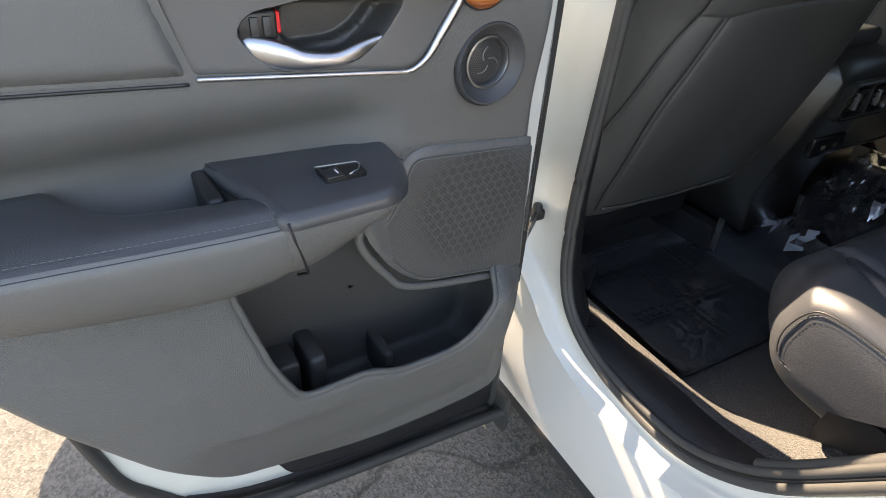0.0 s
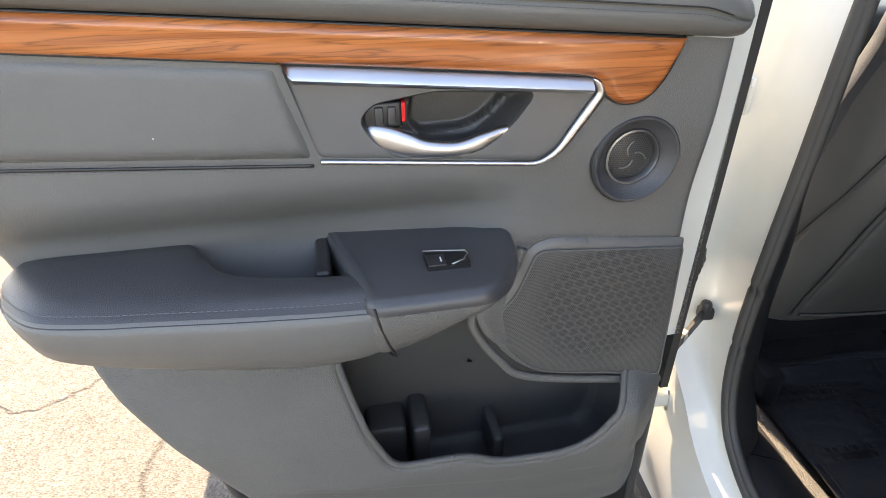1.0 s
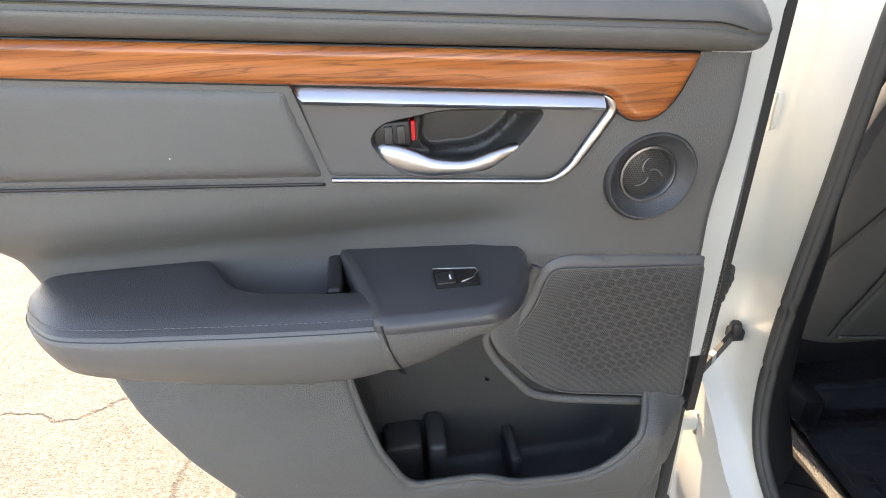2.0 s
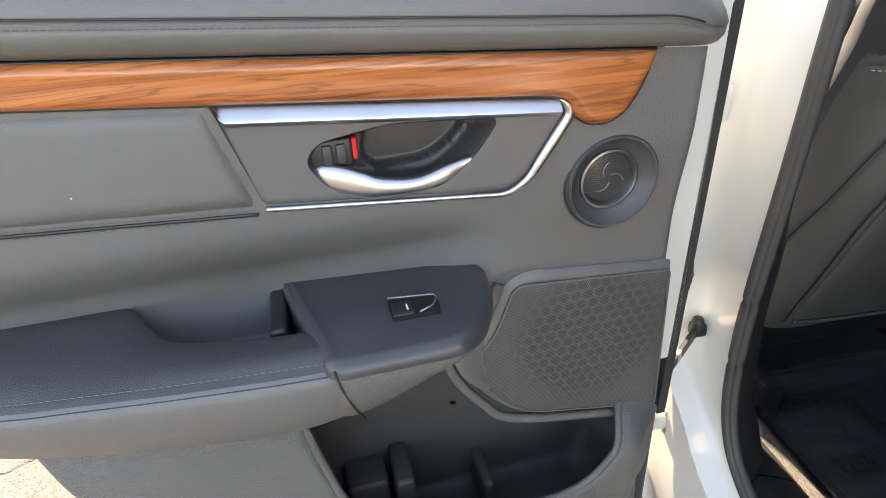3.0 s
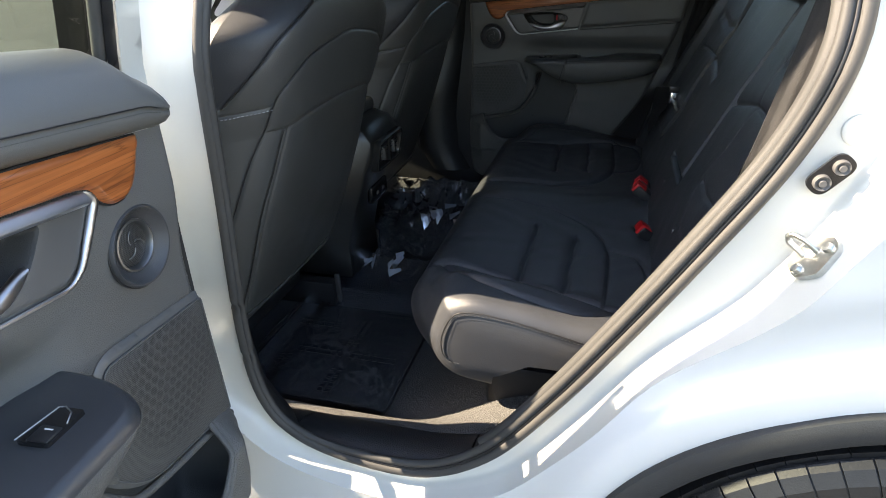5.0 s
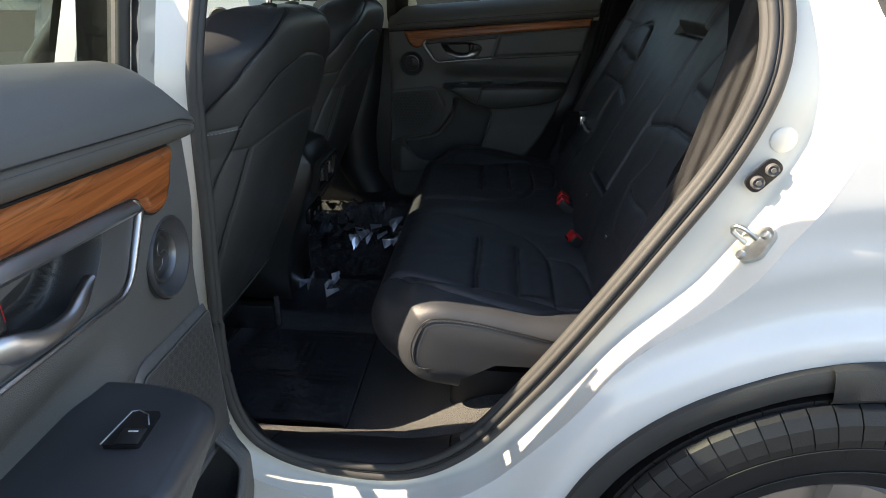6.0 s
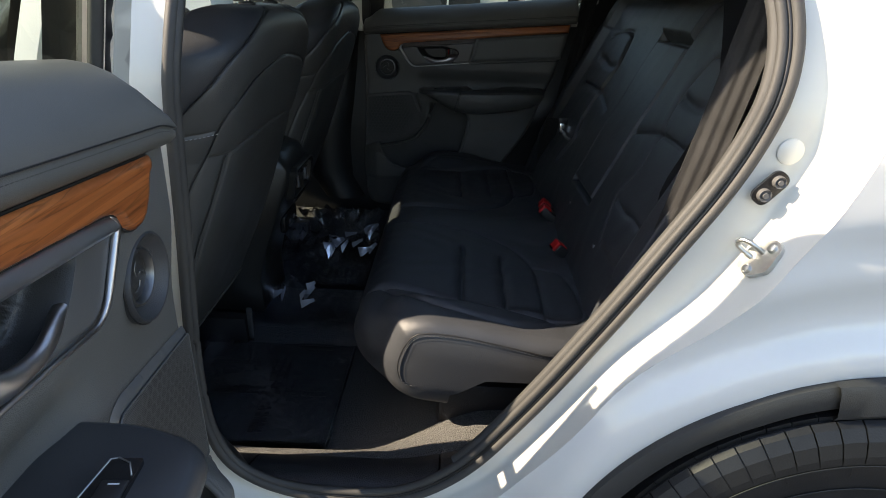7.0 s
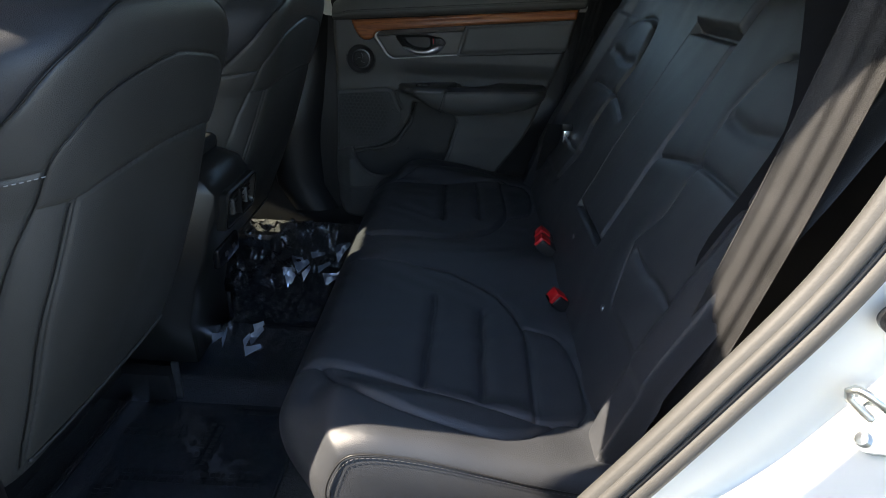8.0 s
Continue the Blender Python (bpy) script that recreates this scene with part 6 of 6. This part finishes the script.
def console():
    c = thing("centre_console", None, "black plastic centre console with rear air vents", "car console")
    # rear face runs down and forwards
    rows = []
    for y in (-0.105, -0.10, -0.09, -0.05, 0.0, 0.05, 0.09, 0.10, 0.105):
        k = 0.010 * (abs(y) / 0.105) ** 6
        rows.append([(-0.60, MID + y, 0.42), (-0.05, MID + y, 0.42), (-0.045 - k, MID + y, 0.52), (-0.02 - k, MID + y, 0.62), (0.012 - k, MID + y, 0.70), (0.030 - k, MID + y, 0.755), (0.048 - k, MID + y, 0.79), (0.052 - k, MID + y, 0.84), (0.030 - k, MID + y, 0.878 - k), (-0.01 - k, MID + y, 0.892 - k), (-0.10, MID + y, 0.895 - k), (-0.60, MID + y, 0.88 - k)])
    part("console_body", grid(rows, caps=True, flip=True), CONSOLE, c)
    # two vents in one rounded surround, sunk into the sloping face
    rim = rounded([(-0.092, -0.046), (0.092, -0.046), (0.092, 0.046), (-0.092, 0.046)], 0.022, 0.004)

    def ring(inset, x):
        o = rim * ((0.092 - inset) / 0.092, (0.046 - inset) / 0.046)
        return np.stack([x + 0.18 * o[:, 1], MID + o[:, 0], 0.795 + o[:, 1]], 1)
    me = sharp(grid([ring(0.0, 0.040), ring(0.0, 0.056), ring(0.003, 0.060), ring(0.010, 0.060), ring(0.012, 0.056), ring(0.013, 0.030)], wrap=True, caps=True), 35)
    vent = part("vent_frame", me, CONSOLE, c, "black air vent surround")
    part("vent_bezel", tube(ring(0.0055, 0.0605), 0.0016, 6, closed=True, up=(1, 0, 0)), GLOSSBLACK, vent, "glossy vent edging")
    for sd in (-1, 1):
        for k in range(5):
            z = 0.770 + k * 0.0125
            part("vent_slat", box(0.040 + 0.18 * (z - 0.795), 0.052 + 0.18 * (z - 0.795), MID + sd * 0.040 - 0.036, MID + sd * 0.040 + 0.036, z - 0.0012, z + 0.0012, 0.0005, 1), BLACK, vent)
        part("vent_tab", box(0.046, 0.0585, MID + sd * 0.040 - 0.005, MID + sd * 0.040 + 0.005, 0.776, 0.812, 0.002, 2), SMOOTH, vent)
    part("vent_divider", box(0.034, 0.0590, MID - 0.003, MID + 0.003, 0.763, 0.827, 0.001, 1), CONSOLE, vent)
    usb = part("socket_panel", box(0.0, 0.018, MID - 0.06, MID + 0.06, 0.645, 0.695, 0.006, 3), GLOSSBLACK, c, "glossy socket panel")
    for s in (-1, 1):
        part("usb_socket", box(0.016, 0.020, MID + s * 0.022 - 0.008, MID + s * 0.022 + 0.008, 0.664, 0.674, 0.001, 1), SATIN_DARK, usb)
    part("armrest_lid", box(-0.42, -0.015, MID - 0.095, MID + 0.095, 0.885, 0.925, 0.016, 4), SEAT, c, "padded black armrest lid")


console()


def film(name, label, centre, size, seed, rise, crumple):
    """A sheet of clear protective film, creased and curled at its far edge."""
    cx, cy = centre
    sx, sy = size
    P = []
    for i in np.linspace(0, 1, 90):
        row = []
        for j in np.linspace(0, 1, 110):
            x, y = cx + (i - 0.5) * sx, cy + (j - 0.5) * sy
            z = 0.3575 + rise(x, y)
            c = 0.005 * abs(noise.noise((x * 9, y * 9, seed))) + 0.003 * abs(noise.noise((x * 31, y * 31, seed + 4)))
            f = crumple(x, y)
            c += f * (0.050 * (1 - abs(noise.noise((x * 16, y * 16, seed + 8)))) ** 2 + 0.030 * (1 - abs(noise.noise((x * 37, y * 37, seed + 9)))) ** 2 - 0.02)
            z += c
            row.append((x + 0.006 * noise.noise((x * 12, y * 12, seed + 1)), y, z))
        P.append(row)
    return solo(name, grid(np.array(P), flip=True), FILM, label, "floor film")


def mat_thing(yc, sgn):
    m = thing("floor_mat", None, "black carpet floor mat in the rear footwell", "floor mat", group="floor mats")
    o = rounded([(-0.19, yc - 0.27), (0.22, yc - 0.27), (0.22, yc + 0.22), (-0.19, yc + 0.22)], 0.04, 0.02)
    part("mat_carpet", prism(o, 0.346, 0.355, "xy", 0.004, 2), MATCARPET, m)
    part("mat_binding", tube(np.stack([o[:, 0], o[:, 1], np.full(len(o), 0.352)], 1), 0.004, 6, closed=True), BLACK, m)


MATCARPET = mat("black_mat_carpet", (0.024, 0.024, 0.025), 0.9, vary=0.3, vscale=150, bump=0.8, bscale=900)
PRINT = mat("dark_print", (0.006, 0.006, 0.007), 0.5)
mat_thing(0.575, 1)
mat_thing(2 * MID - 0.575, -1)
near_film = film("protective_film", "creased clear plastic film over the near floor mat", (0.02, 0.605), (0.41, 0.73), 2.0,
                 lambda x, y: 0.105 * smooth01((0.340 - y) / 0.135) + 0.035 * smooth01((y - 0.705) / 0.09) + 0.02 * smooth01((-0.13 - x) / 0.05),
                 lambda x, y: smooth01((y - 0.86) / 0.06) * (0.35 + 0.65 * smooth01((0.06 - x) / 0.08)))
far_film = film("protective_film", "crumpled clear plastic film over the far floor mat", (0.03, 1.27), (0.36, 0.50), 5.0,
     lambda x, y: 0.03 + 0.05 * smooth01((y - 1.36) / 0.1), lambda x, y: 0.35 + 0.65 * smooth01((y - 1.18) / 0.12))


def prints():
    """Rows of illegible dark print on the film, as plain bars."""
    rng = random.Random(5)
    for cx, cy, ang, n in ((-0.10, 0.42, 0, 4), (-0.02, 0.50, 90, 4), (0.055, 0.40, 0, 3), (-0.075, 0.62, 90, 4), (0.05, 0.60, 0, 4), (0.13, 0.50, 90, 4), (-0.11, 0.74, 0, 3), (0.12, 0.70, 90, 3)):
        for line in range(2):
            off = -0.5 * n * 0.030
            while off < 0.5 * n * 0.030:
                L = rng.choice((0.006, 0.008, 0.009, 0.011))
                dx, dy = off, (line - 0.5) * 0.019
                off += L + (0.0025 if rng.random() < 0.8 else 0.011)
                lx, ly = (0.0105, L) if ang == 0 else (L, 0.0105)
                x, y = (cx + dy, cy + dx) if ang == 0 else (cx + dx, cy + dy)
                part("print_bar", box(x - lx / 2, x + lx / 2, y - ly / 2, y + ly / 2, 0.3672 + 0.105 * float(smooth01((0.340 - y) / 0.135)), 0.3680 + 0.105 * float(smooth01((0.340 - y) / 0.135)), 0.0, 1), PRINT, near_film)


prints()


# pale metallic colour paints sky glints onto folds of clear film
FOLD_GLINT = mat("folded_film_glint", (0.55, 0.60, 0.70), 0.08, metal=0.6)


def film_folds(parent, seed, count, xs, ys, z0):
    """Stiff folds where a film is bunched up, in pale metal that paints their glints."""
    rng = random.Random(seed)
    for k in range(count):
        x, y = rng.uniform(*xs), rng.uniform(*ys)
        z = z0 + rng.uniform(-0.01, 0.02)
        a, b = rng.uniform(-1.3, 1.3), rng.uniform(0.022, 0.048)
        dx, dz = math.cos(a) * b, abs(math.sin(a)) * b
        w = rng.uniform(0.008, 0.018)
        P = []
        for t in np.linspace(0, 1, 5):
            c = 0.003 * math.sin(t * 3.0)
            P.append([(x + dx * t - w * j * 0.3, y + 0.5 * dz * t + 0.006 * j - c * j, z + dz * t + w * j * (1 - 0.8 * t)) for j in (-1, -0.4, 0.4, 1)])
        part("film_fold", grid(np.array(P)), FOLD_GLINT, parent)


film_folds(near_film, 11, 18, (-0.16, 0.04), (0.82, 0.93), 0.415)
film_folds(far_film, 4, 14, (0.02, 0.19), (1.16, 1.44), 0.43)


def mirrored(ob, m):
    """The mirror image of a thing, across its own x, z plane, at the pose m."""
    made = {}
    for o in (ob, *ob.children_recursive):
        k = o.copy()
        scene.collection.objects.link(k)
        made[o] = k
        k.parent = made.get(o.parent)
        if o.data:
            k.data = o.data.copy()
            k.data.transform(Matrix.Diagonal((1, -1, 1, 1)))
            k.data.flip_normals()
    made[ob].matrix_basis = m
    return made[ob]

# ---- fittings on the jamb ----


def striker():
    face = Matrix(((0.3235, 0.82, 0.473, 0.887), (-0.9466, 0.28, 0.162, 0.050), (0.0, -0.5, 0.866, 0.968), (0, 0, 0, 1)))
    s = thing("door_striker", face, "zinc-plated door striker bolted to the white jamb", "door striker")
    plate = rounded([(-0.020, -0.022), (0.004, -0.030), (0.026, -0.012), (0.026, 0.024), (0.010, 0.032), (-0.016, 0.010)], 0.006, 0.004)
    part("striker_plate", prism(plate[::-1], -0.008, 0.006, "xwz", 0.002, 2), ZINC, s)
    part("striker_loop", tube(catmull([(0.006, -0.004, 0.008), (-0.004, -0.020, 0.011), (-0.019, -0.027, 0.009), (-0.020, -0.024, 0.001), (-0.006, -0.006, -0.004)], 0.003, False), 0.0038, 10), ZINC, s)
    for x, z in ((0.000, -0.020), (0.014, 0.018)):
        part("screw", lathe([(0.0001, -0.013), (0.005, -0.0125), (0.0065, -0.009), (0.0065, -0.006)], (x, 0, z), "y", 16), ZINC, s)


GREYRUB = mat("grey_rubber", (0.10, 0.10, 0.10), 0.5, vary=0.1, vscale=40)


def stop():
    s = thing("jamb_bumper", pose(0.887, 0.080, 1.060, 0, 0, 0), "oval black recess with two rubber stops in the jamb", "rubber stop")
    a = radians(50)
    ob = rounded([(-0.034, -0.018), (0.034, -0.018), (0.034, 0.018), (-0.034, 0.018)], 0.0175, 0.003)
    ob = 0.74 * ob @ np.array([[math.cos(a), math.sin(a)], [-math.sin(a), math.cos(a)]])
    part("recess_plate", prism(ob, -0.012, -0.006, "xwz", 0.002, 2), GLOSSBLACK, s)
    for k, r in ((-0.0115, 0.0090), (0.0120, 0.0085)):
        x, z = k * math.cos(a), k * math.sin(a)
        part("rubber_stop", lathe([(0.0001, -0.020), (r * 0.4, -0.020), (r * 0.5, -0.0165), (r * 0.9, -0.019), (r, -0.015), (r, -0.008)], (x, 0, z), "y", 24), GREYRUB, s)
    part("jamb_plug", lathe([(0.0001, 0.002), (0.014, 0.002), (0.017, 0.004), (0.018, 0.010)], (0.020, -0.004, 0.046), "y", 32), JAMB, s, "round white plug")


def check_strap():
    s = thing("door_check_strap", None, "black steel door check arm bolted to the pillar", "door check")
    a, b = np.array((0.004, 0.070, 0.676)), np.array((0.090, -0.040, 0.655))
    part("arm", strip([a + (b - a) * t for t in np.linspace(0.05, 1.25, 8)], [(-0.003, -0.009), (0.003, -0.009), (0.003, 0.009), (-0.003, 0.009)]), BLACK, s)
    part("label_band", strip([a + (b - a) * t for t in (0.42, 0.50)], [(-0.0036, -0.0094), (0.0036, -0.0094), (0.0036, 0.0094), (-0.0036, 0.0094)]), ZINC, s, "light metal band")
    part("bracket", box(-0.010, 0.012, 0.062, 0.086, 0.664, 0.686, 0.006, 3), BLACK, s)
    part("bracket_lug", lathe([(0.0001, 0.012), (0.006, 0.011), (0.0085, 0.006), (0.0085, -0.008), (0.0001, -0.010)], (-0.004, 0.088, 0.680), "x", 18), BLACK, s)
    part("pivot_bolt", lathe([(0.0001, 0.020), (0.007, 0.019), (0.009, 0.015), (0.009, 0.0)], (0.004, 0.070, 0.678), "z", 18), BLACK, s)


def cable_boot():
    s = thing("cable_boot", None, "black ribbed rubber cable boot between pillar and door", "cable boot")
    path = catmull([(-0.03, 0.06, 0.775), (0.020, 0.020, 0.775), (0.052, -0.008, 0.765), (0.075, -0.05, 0.742), (0.08, -0.09, 0.735)], 0.004, False)
    r = (0.0125 + 0.0016 * np.sin(np.arange(len(path)) * 1.6)) * (0.75 + 0.25 * smooth01((np.arange(len(path)) - 4) / 6))
    part("bellows", tube(path, r, 14), RUBBER, s)


def hinges():
    for z in (1.02, 0.50):
        h = part("door_hinge", box(-0.014, 0.002, 0.012, 0.020, -0.024, 0.024, 0.003, 2), JAMB, car, "white painted steel door hinge")
        h.location = (0.006, 0.036, z)
        part("hinge_arm", box(-0.004, 0.008, -0.070, 0.014, -0.014, 0.014, 0.004, 2), JAMB, h)
        part("hinge_pin", lathe([(0.0001, 0.024), (0.004, 0.023), (0.0045, 0.020), (0.0045, -0.022), (0.0001, -0.024)], (0.004, 0.006, 0), "z", 20), ZINC, h)


striker()
stop()
check_strap()
cable_boot()
hinges()

# ---- seen through the far windows ----


def parked_car(x, y, paint, label):
    c = thing("parked_car", pose(x, y, 0), label, "car", group="parked cars")
    side = catmull([(-2.2, 0.45), (-2.25, 0.75), (-1.9, 0.98), (-1.05, 1.08), (-0.45, 1.55), (0.9, 1.62), (1.75, 1.50), (2.1, 1.05), (2.2, 0.7), (2.15, 0.42), (1.75, 0.30), (-1.8, 0.28)], 0.08)
    part("body", prism(side, -0.88, 0.88, "xwz", 0.08, 3), paint, c)
    win = rounded([(-0.85, 1.08), (1.65, 1.10), (1.45, 1.45), (-0.35, 1.48)], 0.08, 0.04)
    part("side_glass", prism(win, -0.892, -0.86), GLOSSBLACK, c)
    for wx in (-1.35, 1.35):
        w = part("wheel", lathe([(0.20, -0.90), (0.30, -0.91), (0.345, -0.88), (0.345, -0.68), (0.2, -0.68)], (wx, 0, 0.345), "y", 40), TYRE, c)
        part("rim", lathe([(0.02, -0.885), (0.19, -0.87), (0.22, -0.905), (0.22, -0.80)], (wx, 0, 0.345), "y", 40), SATIN, w)
    return c


DARKPAINT = mat("dark_car_paint", (0.02, 0.022, 0.025), 0.3, coat=1.0)
parked_car(-2.1, 17.0, DARKPAINT, "dark painted car parked across the lot")
parked_car(3.4, 19.0, WHITE, "white car parked across the lot")
parked_car(-8.3, 17.0, WHITE, "white car parked beyond the front seats")


def building():
    b = thing("building", pose(0, 27, 0), "pale rendered building with wide shop windows", "building")
    part("wall", box(-30, 25, 0, 8, 0, 5.5, 0.02, 1), mat("pale_render", (0.55, 0.55, 0.50), 0.85, vary=0.06, vscale=1.2, bump=0.2, bscale=60), b)
    for k in range(-6, 6):
        w = part("window", box(k * 4 - 1.4, k * 4 + 1.4, -0.05, 0.05, 0.6, 2.8, 0.01, 1), GLOSSBLACK, b)
        part("window_frame", box(k * 4 - 0.04, k * 4 + 0.04, -0.08, 0.0, 0.6, 2.8, 0.005, 1), WHITE, w)
    part("roof_edge", box(-30.1, 25.1, -0.3, 8.2, 5.5, 5.8, 0.02, 1), WHITE, b)


building()

far_door = mirrored(door, Matrix.Translation((0.035, 2 * MID - 0.045, 0)))
for piece in list(far_door.children):
    if piece.name.startswith(("front_edge", "edge_strip")):
        bpy.data.objects.remove(piece)
tagged(far_door, "closed far rear car door with dark leather and walnut trim")


def front_door():
    """The front door, also standing open ahead of the rear one."""
    d = thing("front_door", pose(-1.03, -0.02, 0, 0, 0, -80), "open white front car door with dark inner trim", "car door")
    shell = rounded([(0.03, 0.29), (0.86, 0.29), (0.96, 0.40), (1.00, 0.70), (1.01, 1.16), (0.03, 1.07)], 0.04, 0.02)
    part("door_shell", prism(shell, -0.04, 0.06, "xwz", 0.015, 3), WHITE, d, "white painted door shell")
    card = rounded([(0.10, 0.42), (0.84, 0.42), (0.92, 0.52), (0.95, 0.75), (0.96, 1.13), (0.10, 1.06)], 0.05, 0.02)
    part("trim_panel", sheet(card, lambda q: 0.062 + 0.075 * smooth01(-sdist(card, q) / 0.05) + 0.03 * np.exp(-((q[:, 1] - 0.80) / 0.06) ** 2), 0.025), LEATHER, d, "dark grey door trim")
    out = rounded([(0.03, 1.07), (1.01, 1.16), (0.985, 1.53), (0.74, 1.56), (0.40, 1.43)], 0.04, 0.015)
    win = rounded([(0.13, 1.10), (0.955, 1.18), (0.935, 1.49), (0.75, 1.51), (0.43, 1.39)], 0.03, 0.015)
    for w, fl in ((0.03, False), (-0.01, True)):
        part("window_frame", sheet(out, lambda q: np.full(len(q), w), 0.03, holes=[win], flip=fl), BLACK, d, "black window frame")
    part("door_glass", sheet(win, lambda q: np.full(len(q), 0.01), 0.06), GLASS, d, "green-tinted door glass")
    part("mirror_housing", lathe([(0.0001, -0.16), (0.06, -0.15), (0.085, -0.11), (0.09, -0.06), (0.085, -0.045), (0.0001, -0.05)], (0.16, 0.0, 1.10), "y", 24), WHITE, d, "white door mirror housing")


front_door()
